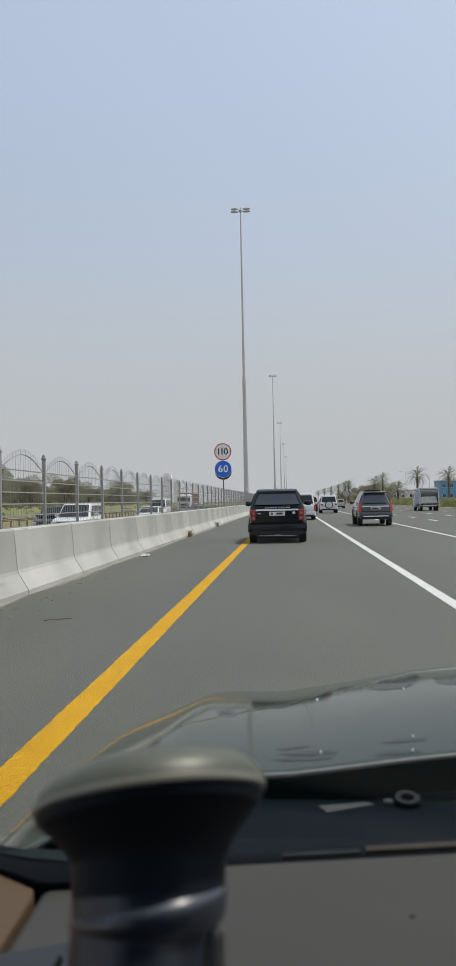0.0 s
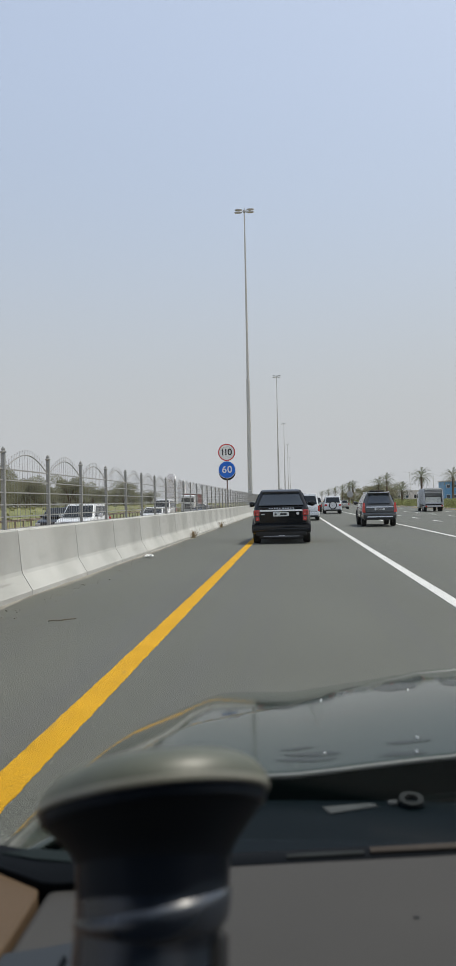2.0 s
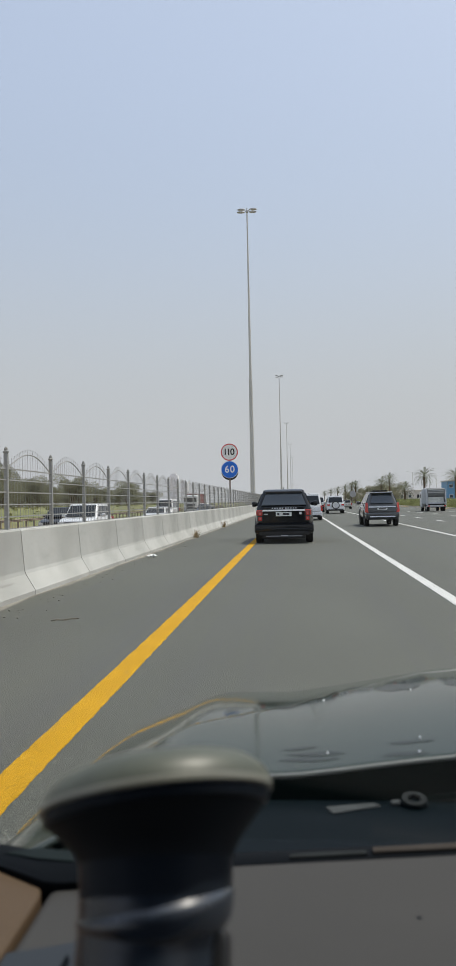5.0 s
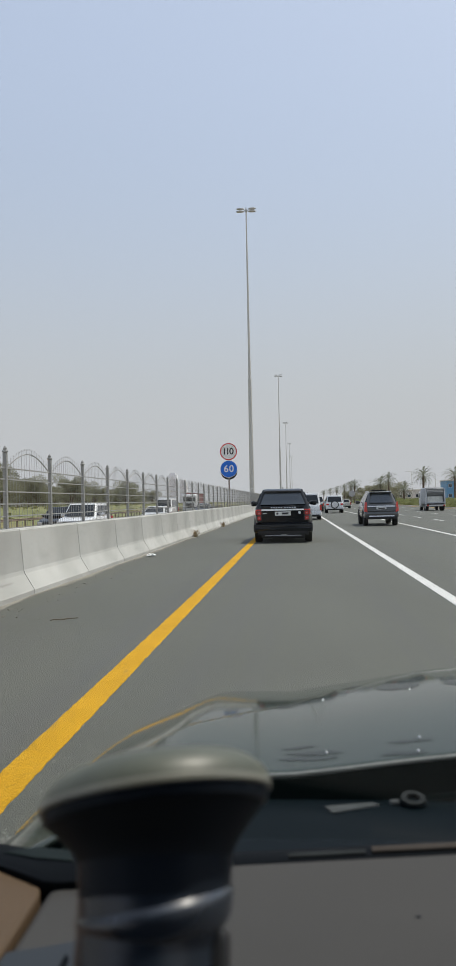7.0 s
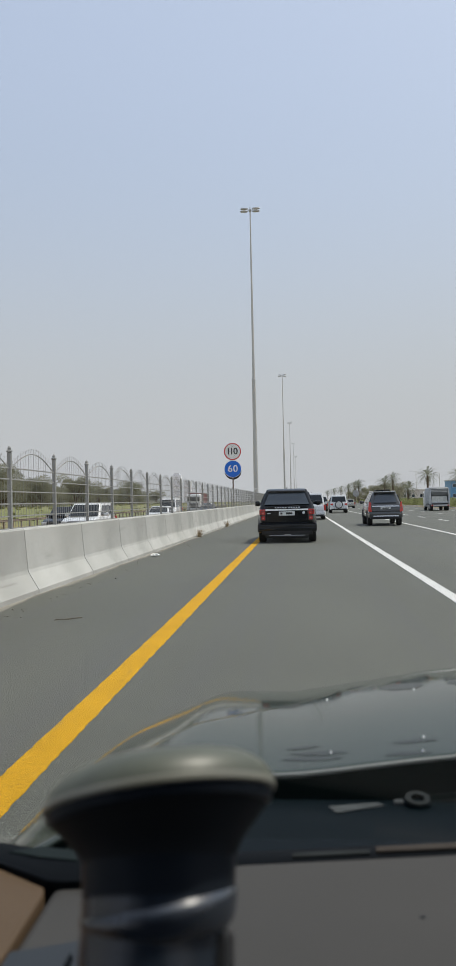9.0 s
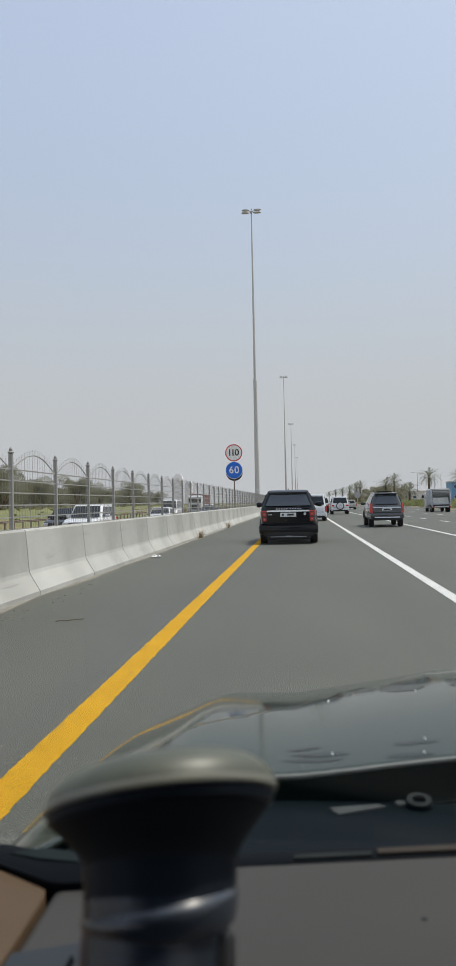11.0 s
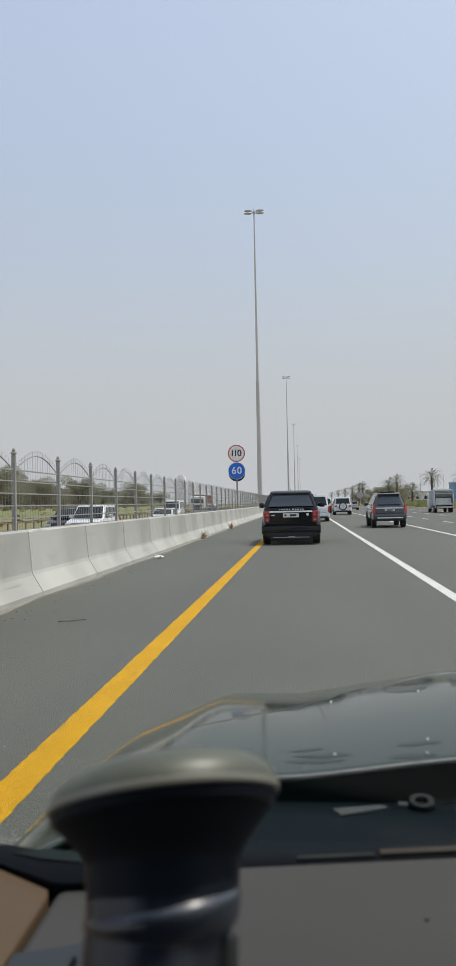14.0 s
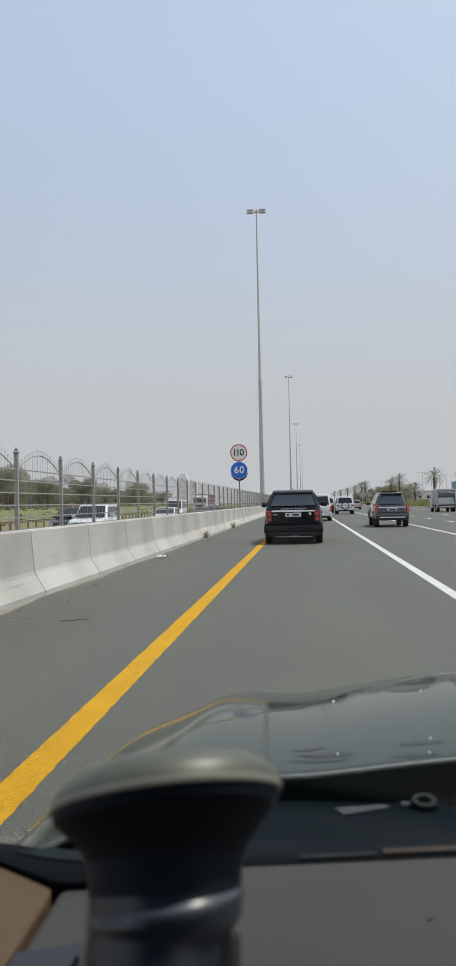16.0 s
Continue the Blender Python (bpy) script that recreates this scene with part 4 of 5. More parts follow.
for k, spec in enumerate(BONNET_PATCHES):
    bonnet_patch(*spec, k)
part("front_body", block(-0.60, 1.30, 1.0, 2.40, 0.35, 0.62, 0.06, 2), M["black_plastic"], own)
part("front_bumper", loft([[(0.35 + px, y, 0.46 + pz) for px, pz in rounded(w, h, 0.07, 3)] for y, w, h in ((2.30, 2.06, 0.30), (2.44, 2.02, 0.34), (2.54, 1.86, 0.30), (2.58, 1.60, 0.20))]), M["olive_paint"], own, "olive grey front bumper", True)
grille = part("grille", block(-0.02, 0.72, 2.44, 2.53, 0.60, 0.78, 0.02, 2), M["black_plastic"], own)
for k in range(4):
    part("grille_bar", block(0.0, 0.70, 2.525, 2.54, 0.62 + 0.042 * k, 0.635 + 0.042 * k), M["dim_silver"], grille)
for s in (-0.36, 1.06):
    part("headlight", block(s - 0.20, s + 0.20, 2.36, 2.50, 0.60, 0.72, 0.03, 2), M["clear_lens"], own, "clear headlight", True)
for s, o in ((-0.56, -1), (1.27, 1)):
    part("front_wing", slab([(s, 0.95, 0.30), (s, 1.56, 0.30), (s, 1.60, 0.50), (s, 0.95, 0.50)][::o], 0.02), M["olive_paint"], own)
for s in (-0.40, 1.10):
    w = part("tyre", tube((s - 0.11, 2.0, 0.35), (s + 0.11, 2.0, 0.35), 0.35, None, 28), M["tyre"], own)
    part("rim", tube((s - 0.118, 2.0, 0.35), (s + 0.118, 2.0, 0.35), 0.23, None, 20), M["rim"], w)


def cowl_sheet(name, rows, material, label):
    """A panel across the car whose left end falls away with the bonnet's shoulder."""
    bm = bmesh.new()
    gx = [-0.62 + 2.02 * i / 60 for i in range(61)]
    fall = [bonnet_z(x, 1.18) - bonnet_z(max(x, -0.2), 1.18) for x in gx]
    vs = [[bm.verts.new((x, min(y, rear_edge(x) - 0.012), z + f)) for x, f in zip(gx, fall)] for y, z in rows]
    for a, b in zip(vs, vs[1:]):
        for i in range(len(gx) - 1):
            bm.faces.new((a[i], a[i + 1], b[i + 1], b[i]))
    return part(name, bm, material, own, label, True)


cowl_sheet("cowl_panel", ((0.935, 0.97), (0.935, 1.036), (0.98, 1.038), (1.05, 1.038), (1.10, 1.036), (1.13, 1.030), (1.168, 1.0), (1.168, 0.96), (0.935, 0.96)), M["cowl"], "black plastic cowl panel")


def foot(x):
    """How far the windscreen's foot runs forward across the car."""
    return 0.15 * max(-0.3, min(x, 0.3)) + 0.03 * max(0.0, min(x - 0.3, 0.5))


def slanted(x0, x1, y, z, d, h, r):
    """A bar along the windscreen's foot, d deep and h high about (y, z)."""
    n = 14
    return loft([[(x, y + foot(x) + py, z + pz) for py, pz in rounded(d, h, r, 3)] for x in [x0 + (x1 - x0) * i / n for i in range(n + 1)]])


part("screen_frame", slanted(-0.32, 1.40, 0.898, 1.018, 0.050, 0.074, 0.012), M["frit"], own, "black lower windscreen frame", True)
part("frame_strip", slanted(-0.016, 0.070, 0.896, 1.0555, 0.010, 0.004, 0.0015), M["ring_grey"], own)
part("frame_seal", slanted(0.077, 1.36, 0.899, 1.056, 0.013, 0.005, 0.002), M["seal"], own, "pale seal strip")
nozzle = part("washer_nozzle", tube((0.150, 1.102, 1.026), (0.150, 1.100, 1.041), 0.020, 0.018, 24), M["cowl"], own, "round black washer nozzle")
ring = lathe([(0.009, 0.0), (0.0165, 0.0), (0.0165, 0.005), (0.009, 0.005), (0.009, 0.0)], 28, caps=False)
bmesh.ops.transform(ring, matrix=pose(0.150, 1.0995, 1.0415, 12), verts=ring.verts)
part("nozzle_ring", ring, M["ring_grey"], nozzle, "grey ring")
part("nozzle_clip", block(0.118, 0.132, 1.095, 1.105, 1.030, 1.042, 0.002, 1), M["cowl_pale_grey"], own)
part("cowl_tab", slab([(0.030, 1.085, 1.0372), (0.040, 1.06, 1.0384), (0.105, 1.092, 1.0372), (0.095, 1.102, 1.0368)], 0.0012), M["cowl_pale_grey"], own, "small pale grey wedge on the cowl")
wiper = part("wiper_arm", tube((0.30, 1.06, 1.045), (1.2, 1.0, 1.06), 0.014, 0.010, 8), M["black_plastic"], own)
part("wiper_blade", tube((0.22, 0.965, 1.046), (1.0, 0.972, 1.05), 0.007, seg=8), M["gloss_black"], wiper)


def panel(outline, z0, z1, bevel):
    """An upright-sided panel over a plan outline, its edges rounded."""
    bm = loft([[(x, y, z) for x, y in outline] for z in (z0, z1)])
    bmesh.ops.bevel(bm, geom=bm.edges[:], offset=bevel, segments=3, affect="EDGES", profile=0.5)
    return bm


dash_plan = [(-0.2570, 0.25), (1.40, 0.25)] + [(x, 0.8555 + foot(x)) for x in (1.40, 0.8, 0.5, 0.3, 0.1, -0.1, -0.2570)]
part("dashboard", panel(dash_plan, 0.98, 1.066, 0.012), M["dash_grey"], own, "matt grey soft dashboard top", True)
part("side_trim", panel([(-0.70, 0.25), (-0.2585, 0.25), (-0.2585, 0.768), (-0.262, 0.784), (-0.318, 0.817), (-0.40, 0.866), (-0.70, 0.868)], 0.98, 1.0690, 0.003), M["tan"], own, "tan leather side trim", True)
# dark panel laid on the dashboard in place of bluish shade
part("vent_panel", panel([(-0.2565, 0.50), (-0.15, 0.50), (-0.188, 0.700), (-0.215, 0.682), (-0.2565, 0.672)], 1.05, 1.0685, 0.002), M["shade_dark"], own, "blue-black panel, painted shade on the dashboard")
part("vent_slot", panel([(-0.207, 0.52), (-0.199, 0.52), (-0.197, 0.662), (-0.203, 0.672)], 1.06, 1.0690, 0.0005), M["frit"], own)
part("screen_corner", panel([(-0.15, 0.80), (-0.15, 0.868), (-0.237, 0.840), (-0.336, 0.874), (-0.70, 0.882), (-0.70, 0.871), (-0.40, 0.871), (-0.318, 0.820), (-0.262, 0.787), (-0.245, 0.785)], 0.99, 1.0740, 0.002), M["frit"], own, "", True)
part("corner_trim", panel([(-0.325, 0.848), (-0.292, 0.863), (-0.252, 0.855), (-0.240, 0.829), (-0.285, 0.836)], 1.07, 1.0755, 0.002), M["flange"], own, "dark green-grey corner trim")
# unseen cabin behind the lens, added to shade the dashboard, with its painted shell
part("roof_lining", block(-0.70, 1.40, -2.3, 0.20, 1.72, 1.745), M["lining"], own, "dark roof lining")
part("roof", loft([[(0.35 + px, y, 1.78 + pz) for px, pz in rounded(w, h, 0.03, 3)] for y, w, h in ((-2.42, 1.86, 0.07), (-2.2, 2.02, 0.10), (0.0, 2.02, 0.10), (0.22, 1.92, 0.06))]), M["olive_paint"], own, "olive grey painted roof", True)
part("tailgate", block(-0.68, 1.38, -2.50, -2.36, 0.45, 1.12, 0.05, 3), M["olive_paint"], own, "", True)
part("rear_window", block(-0.62, 1.32, -2.42, -2.38, 1.12, 1.74), M["glass_dark"], own)
part("rear_panel", block(-0.70, 1.40, -2.36, -2.33, 0.40, 1.74), M["lining"], own)
part("cabin_floor", block(-0.70, 1.40, -2.32, 0.90, 0.32, 0.38), M["lining"], own)
part("rear_bumper", block(-0.72, 1.42, -2.62, -2.40, 0.36, 0.62, 0.06, 3), M["black_plastic"], own, "", True)
for s, o in ((-0.74, -1), (1.44, 1)):
    for y0, y1 in ((-2.36, -1.72), (-1.70, -0.72), (-0.70, 0.90)):
        d = part("door", block(s - 0.03, s + 0.03, y0, y1, 0.42, 1.08, 0.02, 2), M["olive_paint"], own, "", True)
        part("door_handle", block(s + o * 0.03 - 0.012, s + o * 0.03 + 0.012, y0 + 0.08, y0 + 0.24, 0.93, 0.96, 0.006, 1), M["black_plastic"], d)
    part("sill", block(s - 0.03, s + 0.03, -2.36, 1.3, 0.30, 0.42, 0.02, 1), M["black_plastic"], own)
    part("wing", block(s - 0.02, s + 0.02, 0.92, 1.55, 0.45, 0.90, 0.015, 2), M["olive_paint"], own)
    for y in (-0.72, -1.70, -2.33):
        part("pillar", block(s - o * 0.05, s + o * 0.01, y - 0.05, y + 0.05, 1.08, 1.75, 0.008, 1), M["frit"], own)
    part("windscreen_pillar", tube((s - o * 0.01, 0.92, 1.03), (s - o * 0.05, 0.16, 1.77), 0.045, None, 10), M["olive_paint"], own)
    w = part("tyre", tube((s - o * 0.20, -1.35, 0.37), (s + o * 0.03, -1.35, 0.37), 0.37, None, 28), M["tyre"], own)
    part("rim", tube((s + o * 0.02, -1.35, 0.37), (s + o * 0.04, -1.35, 0.37), 0.23, None, 20), M["rim"], w)
pane = part("windscreen", slab([(-0.70, 0.925, 1.060), (1.40, 0.925, 1.060), (1.36, 0.215, 1.745), (-0.66, 0.215, 1.745)], 0.002), M["windscreen"], own, "clear windscreen")
pane.visible_shadow = False
for x in (-0.30, 0.62):
    part("front_seat", block(x, x + 0.52, -0.95, -0.75, 0.5, 1.30, 0.08, 3), M["lining"], own, "", True)
    part("seat_cushion", block(x, x + 0.52, -0.80, -0.25, 0.36, 0.60, 0.07, 3), M["lining"], own, "", True)

bm = bmesh.new()
bmesh.ops.create_icosphere(bm, subdivisions=2, radius=0.0024)
for v in bm.verts:
    v.co = Vector((v.co.x * 1.3, v.co.y, max(-0.0002, v.co.z * 0.4))) * (1 + 0.25 * noise.noise(v.co * 900))
crumb = part("crumb", bm, M["deep_black"], smooth=True)
crumb.location = (0.104, 0.749, 1.0662)
tagged(crumb, "small dark crumb lying on the grey dashboard", "crumb")

# knob-shaped holder on the dashboard, its top leaning forward
holder = thing("dashboard_holder", pose(-0.0825, 0.396, 1.068) @ pose(0, 0, 0, -28, -2.45, 0), "glossy black mushroom-shaped holder with olive metallic cap on the dashboard", "holder")


def turned(profile, seg=56):
    """A turned body whose rings lean over more and more towards the head."""
    rings = []
    for r, z in profile:
        a = -radians(6.2) * smooth((z - 0.165) / 0.055)
        rings.append([(r * math.cos(t) * math.cos(a), r * math.sin(t), z - r * math.cos(t) * math.sin(a)) for t in [2 * math.pi * i / seg for i in range(seg)]])
    return loft(rings)


part("foot", lathe([(0.048, -0.024), (0.050, 0.012), (0.044, 0.022)], 40), M["black_plastic"], holder, "", True)
stem = loft([[(cx + r * math.cos(t), r * math.sin(t), z) for t in [2 * math.pi * i / 56 for i in range(56)]]
             for cx, r, z in ((-0.004, 0.0400, 0.014), (-0.0045, 0.0405, 0.100), (-0.0040, 0.0415, 0.138), (-0.0020, 0.0430, 0.150), (0.0, 0.0452, 0.160), (0.0, 0.0455, 0.166))])
part("stem", stem, M["gloss_black"], holder, "", True)
ridge = lathe([(0.0425, -0.0150), (0.0440, -0.0125), (0.0458, -0.0075), (0.0469, -0.0030), (0.0473, -0.0005), (0.0469, 0.0008), (0.0461, 0.0020), (0.0451, 0.0036), (0.0438, 0.0056), (0.0420, 0.0080)], 64)
bmesh.ops.transform(ridge, matrix=pose(0.0002, -0.0005, 0.1630, 11.0, -9.0, 0), verts=ridge.verts)
part("collar", ridge, M["collar_black"], holder, "tilted rounded collar", True)
part("neck", turned([(0.0450, 0.160), (0.0458, 0.172), (0.0464, 0.182), (0.0466, 0.1870)]), M["neck_black"], holder, "", True)
part("funnel", turned([(0.0466, 0.1862), (0.0478, 0.1895), (0.0515, 0.1950), (0.0570, 0.2010), (0.0625, 0.2065), (0.0660, 0.2100), (0.0684, 0.2130)]), M["deep_black"], holder, "", True)
part("lower_band", turned([(0.0676, 0.2115), (0.0698, 0.2125), (0.0706, 0.2150), (0.0708, 0.2178), (0.0704, 0.2190)]), M["neck_black"], holder, "", True)
# pale rim and dark top: highlight and reflection put into the cap's colours
part("rim", turned([(0.0700, 0.2184), (0.0722, 0.2186), (0.0730, 0.2192), (0.0731, 0.2206), (0.0729, 0.2218), (0.0724, 0.2232)]), M["cap_rim"], holder, "satin rim with its highlight painted in", True)
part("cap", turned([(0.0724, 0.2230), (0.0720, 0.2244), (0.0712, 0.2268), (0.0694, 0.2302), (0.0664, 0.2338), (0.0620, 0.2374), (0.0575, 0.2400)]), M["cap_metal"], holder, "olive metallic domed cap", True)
part("cap_top", turned([(0.0580, 0.2395), (0.0560, 0.2407), (0.0500, 0.2425), (0.0400, 0.2440), (0.0250, 0.2450), (0.0040, 0.2454)]), M["cap_dark"], holder, "glossy top with a dark reflection painted in", True)
part("bracket", block(0.018, 0.0435, -0.012, 0.020, 0.0, 0.150, 0.006, 3), M["bracket"], holder, "blue-grey plastic upright behind the stem", True)


# ---- the roadside: rails, plants, buildings ----
def guard_rail():
    beam = mesh_from(loft([[(0.0, y, z + 0.95), (0.04, y, z + 0.91), (0.0, y, z + 0.86), (0.04, y, z + 0.80), (0.0, y, z + 0.75), (-0.02, y, z + 0.85)] for y, z in ((0, 0), (4.0, 0))]), "beam", M["brown_steel"])
    post = mesh_from(block(-0.14, -0.02, -0.06, 0.06, -0.1, 0.92, 0.01, 1), "post", M["brown_steel"])
    for k in range(60):
        ob = thing("guard_rail", pose(-22.8, 14 + 4 * k, -0.54), "brown weathered corrugated guard rail on steel posts", "guard rail", "guard rail lengths")
        part("beam", beam, None, ob)
        part("post", post, None, ob)
        part("post", post, None, ob).location = (0, 2, 0)


guard_rail()


def leaves(count, centres, size, seed, flat=0.7):
    """Many small leaf blades scattered through the given (x, y, z, radius) puffs; returns vertices and faces."""
    rng = np.random.default_rng(seed)
    c = np.array(centres)
    pick = rng.choice(len(c), count, p=c[:, 3] ** 2 / (c[:, 3] ** 2).sum())
    d = rng.normal(size=(count, 3))
    d /= np.linalg.norm(d, axis=1, keepdims=True)
    r = rng.uniform(0.25, 1.0, count) ** 0.5
    p = c[pick, :3] + d * (c[pick, 3] * r)[:, None] * np.array((1, 1, flat))
    u = rng.normal(size=(count, 3))
    u /= np.linalg.norm(u, axis=1, keepdims=True)
    v = np.cross(u, rng.normal(size=(count, 3)))
    v /= np.linalg.norm(v, axis=1, keepdims=True)
    s = (size * rng.uniform(0.6, 1.4, count))[:, None]
    verts = np.stack([p - u * s, p + v * s * 0.45, p + u * s, p - v * s * 0.45], 1).reshape(-1, 3)
    faces = np.arange(count * 4).reshape(-1, 4)
    return verts, faces


def leaf_mesh(name, verts, faces, material):
    me = bpy.data.meshes.new(name)
    me.from_pydata(verts.tolist(), [], faces.tolist())
    me.materials.append(material)
    return me


def tree(m, seed, height=6.0, spread=3.0, label="dusty olive-green roadside tree with a spreading crown paled for haze", group="roadside trees"):
    rng = random.Random(seed)
    ob = thing("tree", m, label, "tree", group)
    bm = bmesh.new()
    fork = height * rng.uniform(0.12, 0.2)
    lean = rng.uniform(-0.2, 0.2)
    tube((0, 0, -0.1), (lean, 0, fork), 0.03 * height * 0.55, 0.022 * height * 0.5, 9, bm)
    puffs = []
    for i in range(9):
        a = i * 2.4 + rng.uniform(-0.4, 0.4)
        rr = spread * rng.uniform(0.25, 0.85)
        tip = (lean + rr * math.cos(a), rr * math.sin(a), height * rng.uniform(0.36, 0.88))
        mid = (lean + rr * 0.45 * math.cos(a), rr * 0.45 * math.sin(a), (fork + tip[2]) * 0.55)
        tube((lean, 0, fork - 0.1), mid, 0.016 * height, 0.011 * height, 6, bm)
        tube(mid, tip, 0.011 * height, 0.004 * height, 5, bm)
        puffs.append((*tip, spread * rng.uniform(0.26, 0.46)))
        puffs.append((mid[0], mid[1], mid[2] + 0.15 * height, spread * rng.uniform(0.2, 0.34)))
    part("trunk", bm, M["bark"], ob, "", True)
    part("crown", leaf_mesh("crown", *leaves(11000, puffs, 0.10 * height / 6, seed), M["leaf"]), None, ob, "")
    return ob


kinds = [tree(pose(-44, 92, 1.1), 11, 6.6, 4.6), tree(pose(-41, 70, 1.1), 12, 5.8, 4.2), tree(pose(-50, 130, 1.1), 13, 6.8, 5.0), tree(pose(-40, 104, 1.1), 14, 4.8, 3.7)]
rng = random.Random(5)
for k in range(22):
    y = 74 + k * 11 + rng.uniform(-5, 5)
    x = -40 - rng.uniform(0, 26) - 0.02 * y
    copy_thing(kinds[k % 4], pose(x, y, 1.1, 0, 0, rng.uniform(0, 360)))
for k in range(7):
    copy_thing(kinds[(k * 3 + 1) % 4], pose(-38.5 - 3 * k % 7, 52 + 9 * k, 1.1, 0, 0, 50 * k))
for k in range(18):
    y = 150 + k * 17 + rng.uniform(-6, 6)
    copy_thing(kinds[(k + 2) % 4], pose(-58 - rng.uniform(0, 22) - 0.05 * y, y, 1.1, 0, 0, 63 * k))
for k in range(26):
    y = 60 + k * 10.5 + rng.uniform(-4, 4)
    copy_thing(kinds[(k * 2 + 1) % 4], pose(-50 - rng.uniform(0, 9) - 0.03 * y, y, 1.1, 0, 0, rng.uniform(0, 360)))
# far side of the motorway on our side
for k, (x, y) in enumerate(((24.8, 248), (27.0, 256), (31.5, 262), (24.0, 276), (26.5, 290), (23.5, 330), (36.0, 340), (46, 370), (33.0, 302), (24.5, 370))):
    copy_thing(kinds[k % 4], pose(x, y, -0.15, 0, 0, 77 * k))


def frond_mesh(seed, length):
    """One arching palm leaf with narrow leaflets along its rib."""
    rng = np.random.default_rng(seed)
    verts, faces = [], []
    pts = []
    n = 22
    for i in range(n + 1):
        t = i / n
        pts.append(np.array((length * (t - 0.18 * t * t), 0.0, length * (0.34 * t - 0.62 * t * t))))
    for i, p in enumerate(pts[:-1]):
        q = pts[i + 1]
        w = 0.035 * (1 - i / n) + 0.008
        k = len(verts)
        verts += [p + (0, w, 0), q + (0, w, 0), q + (0, -w, 0), p + (0, -w, 0)]
        faces.append((k, k + 1, k + 2, k + 3))
        if i > 3:
            span = 0.16 * length * (1 - 0.65 * abs(i / n - 0.45)) * rng.uniform(0.85, 1.15)
            for s in (-1, 1):
                tip = p + np.array((span * 0.75, s * span * 0.85, -span * rng.uniform(0.15, 0.5)))
                k = len(verts)
                verts += [p, p + (0.05 * length * 0.5, 0, 0), tip]
                faces.append((k, k + 1, k + 2))
    me = bpy.data.meshes.new("frond")
    me.from_pydata([tuple(v) for v in verts], [], faces)
    me.materials.append(M["palm_leaf"])
    return me


FRONDS = [frond_mesh(s, l) for s, l in ((1, 3.0), (2, 2.7), (3, 3.3))]


def palm(m, trunk, seed):
    rng = random.Random(seed)
    ob = thing("date_palm", m, "date palm with a rough trunk and drooping grey-green fronds", "palm tree", "date palms")
    prof = []
    n = int(trunk / 0.35)
    for i in range(n):
        z = trunk * i / n
        r = 0.25 - 0.05 * i / n
        prof += [(r, z), (r + 0.05, z + trunk / n * 0.7)]
    prof.append((0.3, trunk))
    part("trunk", lathe(prof, 10), M["bark"], ob, "rough ringed trunk")
    for i in range(46):
        f = part("frond", FRONDS[i % 3], None, ob)
        up = 75 - 118 * (i / 45) ** 0.8
        f.matrix_basis = pose(0, 0, trunk + 0.1, 0, 0, i * 137.5 + rng.uniform(-9, 9)) @ pose(0.1, 0, 0, 0, -up, 0)
    return ob


for k, (x, y, h) in enumerate(((29.7, 187, 6.4), (25.2, 187, 3.2), (36.6, 186, 6.2), (21.6, 290, 6.3), (22.5, 322, 6.8), (21.6, 350, 6.0), (21.5, 410, 6.2), (21.5, 490, 6.4), (21.6, 600, 6.5), (27.0, 232, 6.8), (24.0, 226, 5.6))):
    palm(pose(x, y, -0.04), h, 40 + k)


def scatter(name, count, x0, x1, y0, y1, z, tall, size, material, seed, label, category):
    """Low scrub of many blades over a stretch of ground."""
    rng = np.random.default_rng(seed)
    n = count // 60
    px = rng.uniform(x0, x1, n)
    c = np.stack([px, y0 + (y1 - y0) * rng.uniform(0, 1, n) ** 1.3, np.array([z(x) for x in px]) + rng.uniform(0.15, 0.6, n) * tall, rng.uniform(0.5, 1.0, n) * tall], 1)
    me = leaf_mesh(name, *leaves(count, c, size, seed, 0.55), material)
    return tagged(new(name, me), label, category, kind="stuff")


scatter("hedge", 90000, 22.5, 32.0, 95, 420, lambda x: 0.0, 1.4, 0.17, M["hedge_leaf"], 21, "clipped green hedge and low shrubs along the verge", "hedge")
scatter("scrub", 34000, -46.0, -25.5, 50, 340, lambda x: bank(x) - 0.1, 0.35, 0.11, M["dry_grass"], 22, "yellow-green scrub and tall grass along the verge", "scrub")
scatter("bushes", 24000, -95.0, -62.0, 90, 420, bank, 2.2, 0.26, M["leaf"], 23, "dense dusty bushes behind the verge, paled for haze", "bushes")

# kerb and strip of sand at the verge
for k in range(40):
    tagged(part("kerb", block(20.2, 20.45, 60 + 9 * k, 68.98 + 9 * k, -0.06, 0.12, 0.02, 1), M["kerb"]), "pale concrete kerb along the verge", "kerb", "verge kerbs", "structure")


def street_lamp(m, h=10.5):
    ob = thing("street_lamp", m, "slim grey single-arm street lamp", "street lamp", "side street lamps")
    part("pole", tube((0, 0, -0.05), (0, 0, h), 0.14, 0.07, 10), M["mast"], ob, "", True)
    part("arm", tube((0, 0, h - 0.1), (-1.6, 0, h + 0.15), 0.05, 0.04, 8), M["mast"], ob)
    part("lamp", block(-2.2, -1.4, -0.16, 0.16, h + 0.05, h + 0.2, 0.05, 2), M["lamp_grey"], ob)
    return ob


